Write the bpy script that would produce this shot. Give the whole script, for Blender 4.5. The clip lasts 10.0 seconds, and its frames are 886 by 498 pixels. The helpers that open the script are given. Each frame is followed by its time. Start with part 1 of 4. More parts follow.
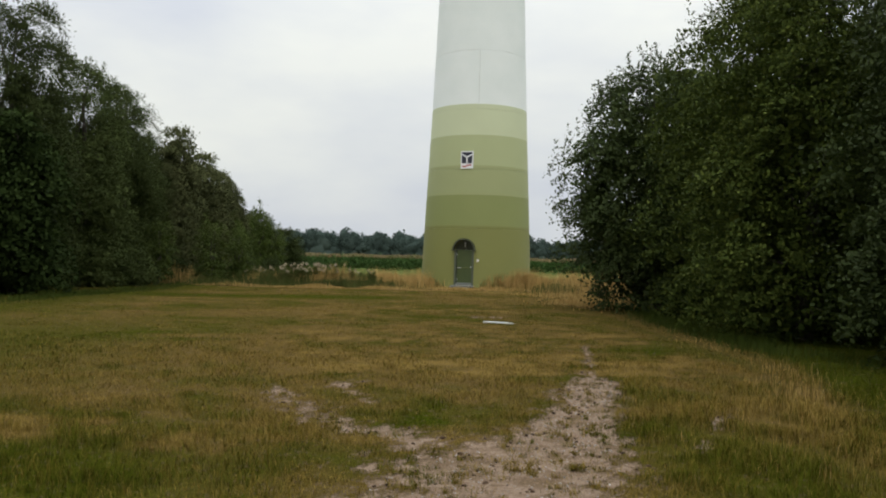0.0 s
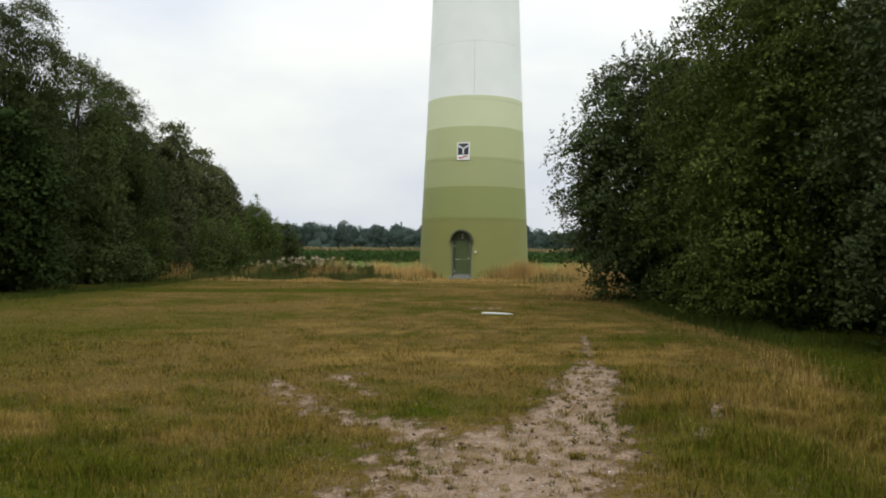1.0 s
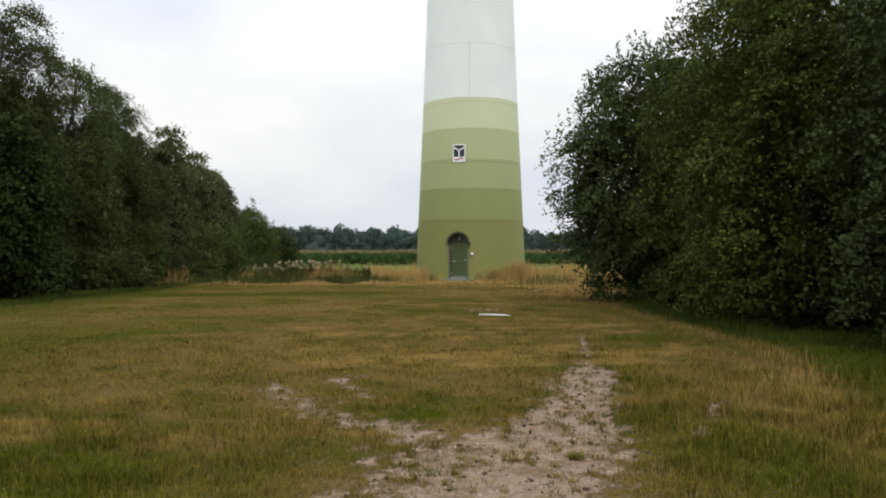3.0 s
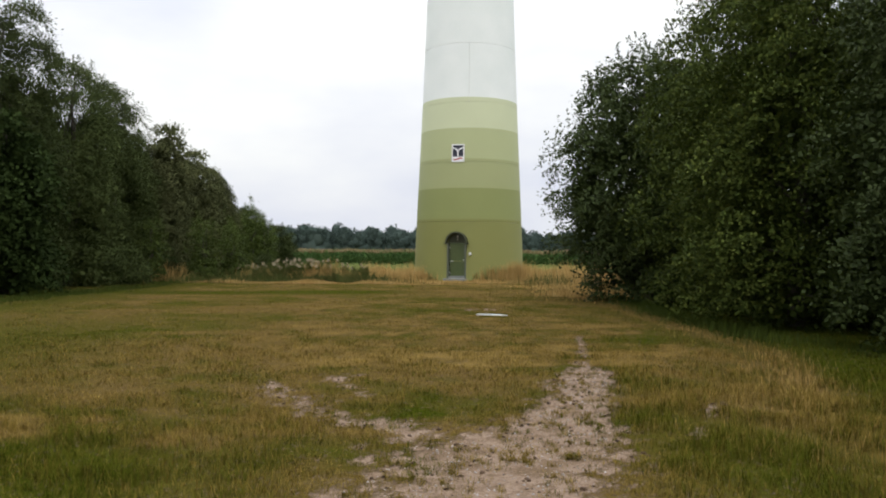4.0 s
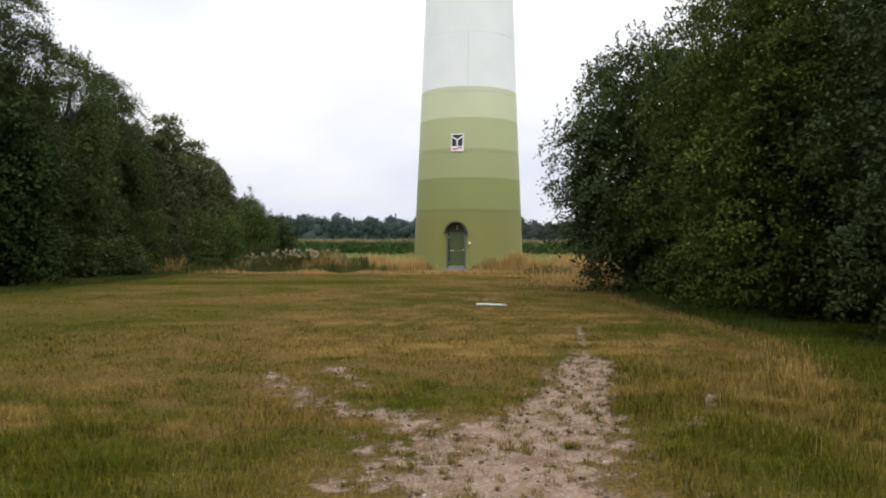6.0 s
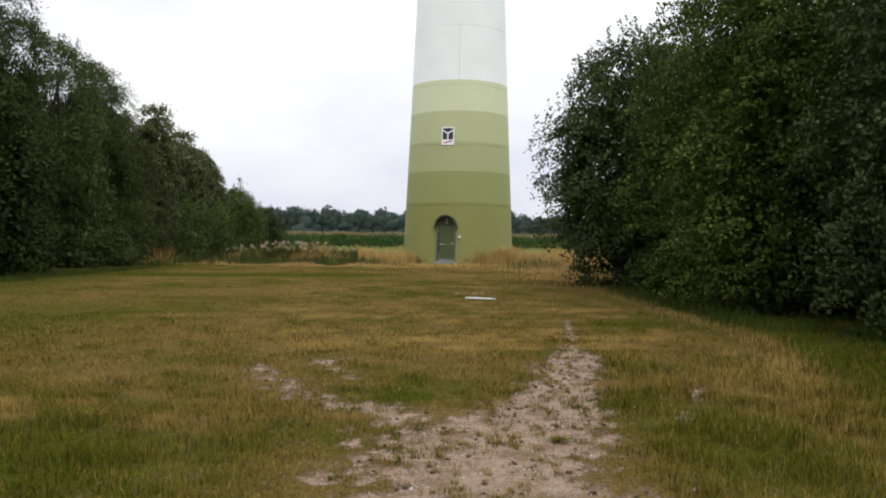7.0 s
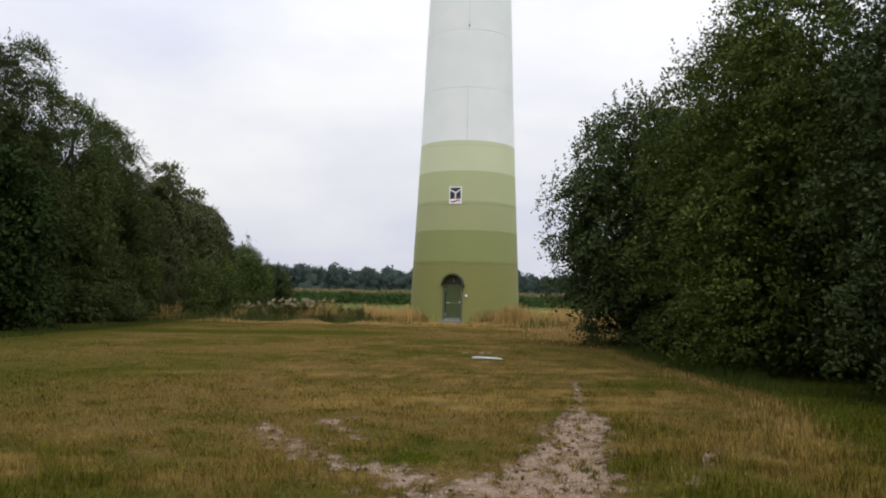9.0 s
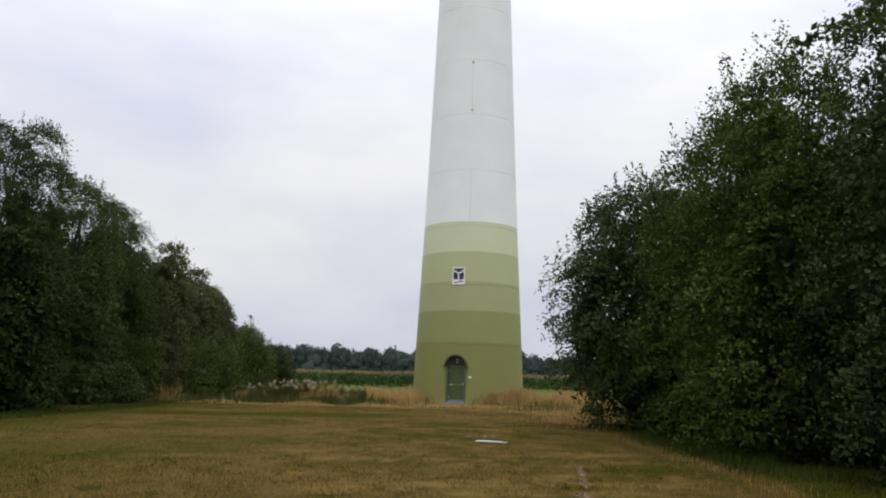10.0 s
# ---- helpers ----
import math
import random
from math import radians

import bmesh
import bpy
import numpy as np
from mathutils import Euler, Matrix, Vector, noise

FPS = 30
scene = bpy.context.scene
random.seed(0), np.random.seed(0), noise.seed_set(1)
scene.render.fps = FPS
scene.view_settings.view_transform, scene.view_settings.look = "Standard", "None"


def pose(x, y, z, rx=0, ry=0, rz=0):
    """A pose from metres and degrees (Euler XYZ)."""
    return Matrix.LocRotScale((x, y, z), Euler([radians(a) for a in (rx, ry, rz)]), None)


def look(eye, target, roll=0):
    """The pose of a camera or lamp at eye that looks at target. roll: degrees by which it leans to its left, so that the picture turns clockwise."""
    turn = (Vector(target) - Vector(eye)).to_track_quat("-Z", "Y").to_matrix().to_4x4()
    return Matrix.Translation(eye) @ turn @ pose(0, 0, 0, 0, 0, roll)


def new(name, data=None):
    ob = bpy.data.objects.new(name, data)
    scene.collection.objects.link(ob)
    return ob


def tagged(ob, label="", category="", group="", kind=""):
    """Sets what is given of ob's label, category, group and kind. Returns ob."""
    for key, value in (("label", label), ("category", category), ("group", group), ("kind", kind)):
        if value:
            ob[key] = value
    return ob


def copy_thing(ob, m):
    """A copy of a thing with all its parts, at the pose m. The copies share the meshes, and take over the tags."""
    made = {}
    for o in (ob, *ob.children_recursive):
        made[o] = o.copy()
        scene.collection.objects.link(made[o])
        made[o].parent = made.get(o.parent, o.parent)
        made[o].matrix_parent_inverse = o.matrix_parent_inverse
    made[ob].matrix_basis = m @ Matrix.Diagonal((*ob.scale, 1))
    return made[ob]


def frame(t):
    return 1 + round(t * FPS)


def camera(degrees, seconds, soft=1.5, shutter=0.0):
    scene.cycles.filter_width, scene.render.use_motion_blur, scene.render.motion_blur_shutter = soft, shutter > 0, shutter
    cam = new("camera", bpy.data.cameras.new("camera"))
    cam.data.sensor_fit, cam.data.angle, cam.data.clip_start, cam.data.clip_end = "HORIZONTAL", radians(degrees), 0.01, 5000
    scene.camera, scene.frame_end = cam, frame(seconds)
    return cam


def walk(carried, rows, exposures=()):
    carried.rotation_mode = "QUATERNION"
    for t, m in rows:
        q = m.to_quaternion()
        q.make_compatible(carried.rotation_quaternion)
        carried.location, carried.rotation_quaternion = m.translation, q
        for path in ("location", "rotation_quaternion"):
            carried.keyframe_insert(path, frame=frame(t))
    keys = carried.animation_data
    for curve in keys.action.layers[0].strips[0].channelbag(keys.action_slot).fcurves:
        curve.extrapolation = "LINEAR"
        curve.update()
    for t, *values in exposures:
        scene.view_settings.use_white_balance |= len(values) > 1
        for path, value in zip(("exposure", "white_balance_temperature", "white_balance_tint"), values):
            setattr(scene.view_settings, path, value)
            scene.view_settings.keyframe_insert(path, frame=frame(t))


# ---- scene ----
cam = camera(58.5, 10.0, soft=2.0)

# seconds, place, yaw, pitch, roll: a telephone held at eye height by someone who stands still
PATH = [
    (0.0, -0.000, 0.028, 1.622, 0.82, 0.94, 1.36),
    (0.5, 0.007, -0.004, 1.607, -0.01, 2.12, -0.13),
    (1.0, 0.002, 0.008, 1.619, 0.64, 0.35, 0.50),
    (1.5, -0.008, 0.004, 1.616, 0.70, 1.16, 0.17),
    (2.0, 0.004, 0.007, 1.621, 0.89, 0.45, -0.29),
    (2.5, 0.008, -0.004, 1.619, 0.00, 1.13, -0.45),
    (3.0, 0.004, 0.009, 1.616, 0.41, 0.50, -0.08),
    (4.5, -0.007, 0.002, 1.610, 0.18, 0.48, 0.54),
    (5.0, -0.008, 0.016, 1.618, 0.33, -0.01, 0.45),
    (5.5, -0.002, 0.008, 1.616, 0.56, -0.05, 0.09),
    (7.0, 0.007, 0.017, 1.619, -0.51, -0.73, 0.73),
    (7.5, 0.008, 0.016, 1.619, 0.46, -0.18, 0.51),
    (8.0, -0.000, 0.007, 1.623, -0.33, 0.62, 0.84),
    (8.5, -0.001, -0.005, 1.626, -0.34, 1.92, 1.04),
    (9.0, -0.014, -0.025, 1.628, 0.04, 3.49, 1.25),
    (9.5, -0.001, -0.038, 1.627, -0.27, 7.58, 1.14),
    (10.0, 0.004, -0.045, 1.630, 0.43, 9.31, 1.39),
]
walk(cam, [(t, pose(x, y, z, 90 + pitch, 0, yaw) @ pose(0, 0, 0, 0, 0, roll)) for t, x, y, z, yaw, pitch, roll in PATH],
     exposures=[(0.0, -0.06, 6750, 3), (0.6, 0.10, 6730, 3), (2.5, 0.17, 6700, 4), (5.5, 0.30, 6600, 9), (8.0, 0.23, 6600, 9), (9.0, 0.05, 6550, 10), (10.0, -0.10, 6500, 11)])

# ---- light: an overcast sky, brighter towards the zenith ----
SUN_UP, SUN_TURN = radians(48), radians(165)
world = bpy.data.worlds.new("overcast")
scene.world = world
world.use_nodes = True
wn, wl = world.node_tree.nodes, world.node_tree.links
wn.clear()


def wnode(kind, **values):
    n = wn.new(kind)
    for key, value in values.items():
        n.inputs[key].default_value = value
    return n


sky = wn.new("ShaderNodeTexSky")
sky.sky_type, sky.sun_disc, sky.sun_elevation, sky.sun_rotation = "NISHITA", False, SUN_UP, SUN_TURN
sky.air_density, sky.dust_density = 1.0, 3.0
coord = wn.new("ShaderNodeTexCoord")
stretch = wn.new("ShaderNodeMapping")
stretch.inputs["Scale"].default_value = (1.0, 1.0, 2.6)
wl.new(coord.outputs["Generated"], stretch.inputs["Vector"])
cloud = wnode("ShaderNodeTexNoise", Scale=2.2, Detail=5.0, Roughness=0.50)
wl.new(stretch.outputs["Vector"], cloud.inputs["Vector"])
tone = wn.new("ShaderNodeValToRGB")
tone.color_ramp.elements[0].position, tone.color_ramp.elements[0].color = 0.36, (0.75, 0.775, 0.90, 1)
tone.color_ramp.elements[1].position, tone.color_ramp.elements[1].color = 0.62, (0.97, 0.975, 0.995, 1)
wl.new(cloud.outputs["Fac"], tone.inputs["Fac"])
split = wn.new("ShaderNodeSeparateXYZ")
wl.new(coord.outputs["Generated"], split.inputs["Vector"])
height = wn.new("ShaderNodeMath")
height.operation, height.use_clamp = "POWER", True
height.inputs[1].default_value = 2.0
rise = wn.new("ShaderNodeMapRange")
for key, value in (("From Min", 0.0), ("From Max", 1.0), ("To Min", 0.90), ("To Max", 2.9)):
    rise.inputs[key].default_value = value
wl.new(split.outputs["Z"], height.inputs[0])
wl.new(height.outputs[0], rise.inputs["Value"])
veil = wn.new("ShaderNodeBackground")
wl.new(tone.outputs["Color"], veil.inputs["Color"])
wl.new(rise.outputs["Result"], veil.inputs["Strength"])
clear = wnode("ShaderNodeBackground", Strength=0.06)
wl.new(sky.outputs["Color"], clear.inputs["Color"])
mixed = wnode("ShaderNodeMixShader", Fac=0.92)
wl.new(clear.outputs[0], mixed.inputs[1])
wl.new(veil.outputs[0], mixed.inputs[2])
wout = wn.new("ShaderNodeOutputWorld")
wl.new(mixed.outputs[0], wout.inputs["Surface"])

sun = new("sun", bpy.data.lights.new("sun", "SUN"))
sun.data.energy, sun.data.angle, sun.data.color = 0.55, radians(50), (1.0, 0.96, 0.9)
sun.matrix_world = look((0, 0, 0), (-math.cos(SUN_UP) * math.sin(SUN_TURN), -math.cos(SUN_UP) * math.cos(SUN_TURN), -math.sin(SUN_UP)))


# ---- materials ----
def material(name, dark, light, scale=4.0, rough=0.7, bump=0.2, fine=60.0, low=0.35, high=0.65, specular=0.4, metal=0.0):
    """Two colours mixed by a coarse and a fine noise at real size, with fine relief."""
    m = bpy.data.materials.new(name)
    m.use_nodes = True
    n, l = m.node_tree.nodes, m.node_tree.links
    shader = n["Principled BSDF"]
    shader.inputs["Roughness"].default_value, shader.inputs["Metallic"].default_value = rough, metal
    shader.inputs["Specular IOR Level"].default_value = specular
    place = n.new("ShaderNodeTexCoord")
    coarse, grain = n.new("ShaderNodeTexNoise"), n.new("ShaderNodeTexNoise")
    coarse.inputs["Scale"].default_value, coarse.inputs["Detail"].default_value = scale, 6
    grain.inputs["Scale"].default_value, grain.inputs["Detail"].default_value = fine, 3
    for t in (coarse, grain):
        l.new(place.outputs["Object"], t.inputs["Vector"])
    both = n.new("ShaderNodeMix")
    both.inputs[0].default_value = 0.35
    l.new(coarse.outputs["Fac"], both.inputs[2])
    l.new(grain.outputs["Fac"], both.inputs[3])
    ramp = n.new("ShaderNodeValToRGB")
    ramp.name = "ramp"
    ramp.color_ramp.elements[0].position, ramp.color_ramp.elements[0].color = low, (*dark, 1)
    ramp.color_ramp.elements[1].position, ramp.color_ramp.elements[1].color = high, (*light, 1)
    l.new(both.outputs[0], ramp.inputs["Fac"])
    l.new(ramp.outputs["Color"], shader.inputs["Base Color"])
    relief = n.new("ShaderNodeBump")
    relief.inputs["Strength"].default_value, relief.inputs["Distance"].default_value = bump, 0.02
    l.new(grain.outputs["Fac"], relief.inputs["Height"])
    l.new(relief.outputs["Normal"], shader.inputs["Normal"])
    return m


def leafy(name, colours, rough=0.55, through_light=0.25, patch=0.0, specular=0.3, vary=0.0):
    """Leaves: each takes its own shade; light shines through a little. patch: share of a slow change over the plant."""
    m = bpy.data.materials.new(name)
    m.use_nodes = True
    n, l = m.node_tree.nodes, m.node_tree.links
    shader = n["Principled BSDF"]
    shader.inputs["Roughness"].default_value, shader.inputs["Specular IOR Level"].default_value = rough, specular
    geo = n.new("ShaderNodeNewGeometry")
    place, slow = n.new("ShaderNodeTexCoord"), n.new("ShaderNodeTexNoise")
    slow.inputs["Scale"].default_value, slow.inputs["Detail"].default_value = 0.8, 3
    l.new(place.outputs["Object"], slow.inputs["Vector"])
    both = n.new("ShaderNodeMix")
    both.inputs[0].default_value = patch
    l.new(geo.outputs["Random Per Island"], both.inputs[2])
    l.new(slow.outputs["Fac"], both.inputs[3])
    ramp = n.new("ShaderNodeValToRGB")
    for i, c in enumerate(colours):
        at = i / (len(colours) - 1)
        e = ramp.color_ramp.elements[0] if i == 0 else ramp.color_ramp.elements[-1] if i == len(colours) - 1 else ramp.color_ramp.elements.new(at)
        e.position, e.color = at, (*c, 1)
    l.new(both.outputs[0], ramp.inputs["Fac"])
    each, span, tone = n.new("ShaderNodeObjectInfo"), n.new("ShaderNodeMapRange"), n.new("ShaderNodeHueSaturation")
    span.inputs["To Min"].default_value, span.inputs["To Max"].default_value = 1 - vary, 1 + vary
    l.new(each.outputs["Random"], span.inputs["Value"])
    l.new(span.outputs["Result"], tone.inputs["Value"])
    l.new(ramp.outputs["Color"], tone.inputs["Color"])
    l.new(tone.outputs["Color"], shader.inputs["Base Color"])
    glow = n.new("ShaderNodeBsdfTranslucent")
    l.new(tone.outputs["Color"], glow.inputs["Color"])
    mix = n.new("ShaderNodeMixShader")
    mix.inputs[0].default_value = through_light
    l.new(shader.outputs[0], mix.inputs[1])
    l.new(glow.outputs[0], mix.inputs[2])
    l.new(mix.outputs[0], n["Material Output"].inputs["Surface"])
    return m


BARK = material("bark", (0.030, 0.025, 0.020), (0.085, 0.074, 0.060), 9, 0.9, 0.8, 70)
GREENS = [material("paint_green_%d" % i, tuple(v * 0.94 for v in c), c, 0.6, 0.62, 0.08, 25, 0.3, 0.7, 0.3) for i, c in enumerate((
    (0.224, 0.231, 0.075), (0.251, 0.279, 0.103), (0.345, 0.369, 0.180), (0.418, 0.449, 0.242), (0.565, 0.600, 0.393)))]
WHITE = material("paint_white_concrete", (0.71, 0.755, 0.73), (0.83, 0.85, 0.83), 0.45, 0.6, 0.06, 20, 0.25, 0.7, 0.3)
GROOVE = material("joint_mortar", (0.42, 0.44, 0.40), (0.54, 0.55, 0.51), 5, 0.9, 0.2)
DOOR_GREEN = material("door_paint", (0.060, 0.085, 0.028), (0.080, 0.105, 0.038), 2, 0.45, 0.05, 40)
HOOD_GREEN = material("hood_paint", (0.035, 0.042, 0.022), (0.055, 0.062, 0.034), 4, 0.6, 0.1, 40)
FRAME_GREY = material("frame_steel", (0.085, 0.100, 0.075), (0.12, 0.135, 0.10), 5, 0.5, 0.1, 50, metal=0.2)
STEEL = material("bare_steel", (0.55, 0.56, 0.57), (0.72, 0.72, 0.72), 20, 0.35, 0.05, 90, metal=0.3)
CONCRETE = material("step_concrete", (0.15, 0.16, 0.15), (0.25, 0.26, 0.24), 6, 0.9, 0.4, 60)
SIGN_WHITE = material("sign_white", (0.76, 0.76, 0.77), (0.82, 0.82, 0.83), 3, 0.4, 0.0)
SIGN_NAVY = material("sign_navy", (0.016, 0.017, 0.030), (0.022, 0.023, 0.040), 3, 0.4, 0.0)
SIGN_RED = material("sign_red", (0.36, 0.045, 0.040), (0.42, 0.06, 0.05), 3, 0.4, 0.0)
SLAB_WHITE = material("slab_white", (0.50, 0.49, 0.48), (0.68, 0.67, 0.66), 5, 0.6, 0.2, 40)
STONE = material("pebble", (0.16, 0.14, 0.13), (0.42, 0.38, 0.35), 3, 0.85, 0.3, 40)
RUST = material("rust", (0.16, 0.11, 0.06), (0.26, 0.19, 0.11), 12, 0.9, 0.3)
CLOD = material("dark_litter", (0.028, 0.016, 0.009), (0.085, 0.048, 0.026), 12, 0.9, 0.4, 60)
LEAF_RIGHT = leafy("broad_leaves", ((0.020, 0.031, 0.006), (0.041, 0.059, 0.012), (0.077, 0.102, 0.020), (0.192, 0.218, 0.049)), 0.65, 0.22, 0.4, 0.06, 0.12)
LEAF_LEFT = leafy("fine_leaves", ((0.039, 0.053, 0.017), (0.056, 0.076, 0.025), (0.080, 0.102, 0.032), (0.119, 0.139, 0.048)), 0.7, 0.2, 0.65, 0.05, 0.28)
LEAF_OAK = leafy("cool_broad_leaves", ((0.022, 0.033, 0.010), (0.036, 0.053, 0.015), (0.055, 0.076, 0.022), (0.094, 0.112, 0.033)), 0.6, 0.2, 0.5, 0.12, 0.12)
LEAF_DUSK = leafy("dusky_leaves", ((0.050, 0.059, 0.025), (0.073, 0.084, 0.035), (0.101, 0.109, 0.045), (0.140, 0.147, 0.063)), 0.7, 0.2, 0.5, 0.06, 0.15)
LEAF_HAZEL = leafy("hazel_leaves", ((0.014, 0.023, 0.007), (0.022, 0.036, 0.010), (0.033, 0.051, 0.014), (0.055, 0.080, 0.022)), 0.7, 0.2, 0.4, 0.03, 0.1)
LEAF_YOUNG = leafy("young_leaves", ((0.041, 0.062, 0.015), (0.069, 0.097, 0.023), (0.111, 0.135, 0.034)), 0.7, 0.25, 0.3, 0.06)
# the blue-grey haze of distance is mixed into these leaf colours
LEAF_FAR_HAZY = leafy("hazy_far_leaves", ((0.058, 0.082, 0.074), (0.066, 0.092, 0.080), (0.078, 0.102, 0.086)), 0.9, 0.3, 0.5, 0.0)
MAIZE = leafy("maize_leaves", ((0.064, 0.128, 0.038), (0.093, 0.170, 0.051), (0.123, 0.204, 0.064)), 0.7, 0.2, 0.2, 0.08)
TASSEL = leafy("maize_tassels", ((0.20, 0.145, 0.075), (0.28, 0.205, 0.11), (0.35, 0.27, 0.155)), 0.8, 0.2)
STRAW = leafy("tall_straw", ((0.34, 0.20, 0.065), (0.48, 0.31, 0.11), (0.60, 0.43, 0.18)), 0.8, 0.35, 0.4, 0.05)
WEED = leafy("weed_leaves", ((0.048, 0.066, 0.014), (0.078, 0.096, 0.024), (0.15, 0.125, 0.045)), 0.8, 0.2, 0.3, 0.04)
# green of rank grass, darkened to carry the shade under the trees
EDGE = leafy("edge_grass", ((0.026, 0.040, 0.005), (0.040, 0.058, 0.008), (0.066, 0.080, 0.015)), 0.8, 0.2, 0.4, 0.05)
FLUFF = leafy("thistle_fluff", ((0.28, 0.225, 0.145), (0.40, 0.33, 0.23), (0.58, 0.51, 0.39)), 0.9, 0.3, 0.0, 0.02)


# ---- tools for meshes ----
def mesh_of(name, verts, faces, *mats):
    me = bpy.data.meshes.new(name)
    me.from_pydata(verts, [], faces)
    for m in mats:
        me.materials.append(m)
    return me


def part(name, bm, mat, parent, label="", smooth=False):
    """Links a bmesh as one mesh object under a thing or under a part."""
    me = bpy.data.meshes.new(name)
    bm.normal_update()
    bm.to_mesh(me)
    bm.free()
    me.materials.append(mat)
    if smooth:
        me.shade_smooth()
    ob = new(name, me)
    ob.parent = parent
    if label:
        tagged(ob, label)
    return ob


def thing(name, label, category, place=(0, 0, 0), group="", kind=""):
    ob = tagged(new(name), label, category, group, kind)
    ob.location = place
    return ob


def box(bm, lo, hi, bevel=0.0):
    made = bmesh.ops.create_cube(bm, size=1.0, matrix=Matrix.Translation([(a + b) / 2 for a, b in zip(lo, hi)]) @ Matrix.Diagonal([b - a for a, b in zip(lo, hi)] + [1]))
    if bevel:
        edges = list({e for v in made["verts"] for e in v.link_edges})
        bmesh.ops.bevel(bm, geom=edges, offset=bevel, segments=2, affect="EDGES")
    return bm


def quads(name, verts, per, mats, slots=None, outward=None):
    """One mesh from an array (count, per, 3) of separate small faces. outward: how the bough round each face bulges; the shading follows it in part."""
    count = len(verts)
    if outward is not None:
        flat = unit(np.cross(verts[:, 2] - verts[:, 0], verts[:, 3] - verts[:, 1]))
        turned = np.sum(flat * outward, axis=1) < 0
        verts[turned] = verts[turned][:, ::-1]
        flat[turned] *= -1
        shade = unit(flat * 0.55 + unit(outward))
    me = bpy.data.meshes.new(name)
    me.vertices.add(count * per)
    me.vertices.foreach_set("co", verts.reshape(-1).astype(np.float32))
    me.loops.add(count * per)
    me.loops.foreach_set("vertex_index", np.arange(count * per, dtype=np.int32))
    me.polygons.add(count)
    me.polygons.foreach_set("loop_start", np.arange(count, dtype=np.int32) * per)
    me.polygons.foreach_set("loop_total", np.full(count, per, dtype=np.int32))
    if slots is not None:
        me.polygons.foreach_set("material_index", slots.astype(np.int32))
    for m in mats:
        me.materials.append(m)
    me.update(calc_edges=True)
    if outward is not None:
        me.shade_smooth()
        me.normals_split_custom_set_from_vertices(np.repeat(shade, per, axis=0).tolist())
    return me


def unit(a):
    return a / np.maximum(np.linalg.norm(a, axis=-1, keepdims=True), 1e-9)


def leaf_quads(rng, places, along, size, slim=0.5, droop=0.0):
    """Pointed leaves of four corners, a little folded, lying roughly along the given ways."""
    n = len(places)
    way = unit(along + rng.normal(0, 0.55, (n, 3)) - np.array([0, 0, droop]))
    side = unit(np.cross(way, rng.normal(0, 1, (n, 3)) * 0.8 + np.array([0, 0, 1.0])))
    up = np.cross(side, way)
    s = (size * rng.uniform(0.65, 1.3, n))[:, None]
    mid = places + way * s * 0.45 + up * s * 0.08
    return np.stack([places, mid + side * s * slim * 0.5, places + way * s, mid - side * s * slim * 0.5], axis=1)


def stick(path, radii, sides=6):
    """A tapered, bent round limb along a path."""
    bm = bmesh.new()
    rings = []
    for i, (p, r) in enumerate(zip(path, radii)):
        d = (path[min(i + 1, len(path) - 1)] - path[max(i - 1, 0)]).normalized()
        a = d.orthogonal().normalized()
        b = d.cross(a)
        rings.append([bm.verts.new(p + (a * math.cos(k * math.tau / sides) + b * math.sin(k * math.tau / sides)) * r) for k in range(sides)])
    for lower, upper in zip(rings, rings[1:]):
        for k in range(sides):
            bm.faces.new((lower[k], lower[(k + 1) % sides], upper[(k + 1) % sides], upper[k]))
    bm.faces.new(rings[-1])
    bm.faces.new(rings[0][::-1])
    return bm


# ---- ground ----
def soft(x):
    return np.clip(x, 0, 1) ** 2 * (3 - 2 * np.clip(x, 0, 1))


def waves(x, y, scale, seed):
    """Smooth uneven values between about -1 and 1."""
    r = np.random.RandomState(seed)
    total = 0
    for k in range(7):
        a, f, p = r.uniform(0, math.tau), scale * r.uniform(0.6, 1.9), r.uniform(0, math.tau)
        total = total + np.sin((x * math.cos(a) + y * math.sin(a)) * f + p + 1.3 * np.sin((x * math.sin(a) - y * math.cos(a)) * f * 0.7 + p * 2))
    return total / 4.2


def near_line(x, y, points):
    """Signed depth inside a chain of discs (x, y, radius): 1 in the middle, 0 at the edge."""
    best = np.full(np.shape(x), -9.0)
    for (ax, ay, ar), (bx, by, br) in zip(points, points[1:]):
        dx, dy = bx - ax, by - ay
        t = np.clip(((x - ax) * dx + (y - ay) * dy) / (dx * dx + dy * dy), 0, 1)
        best = np.maximum(best, 1 - np.hypot(x - ax - t * dx, y - ay - t * dy) / (ar + (br - ar) * t))
    return best


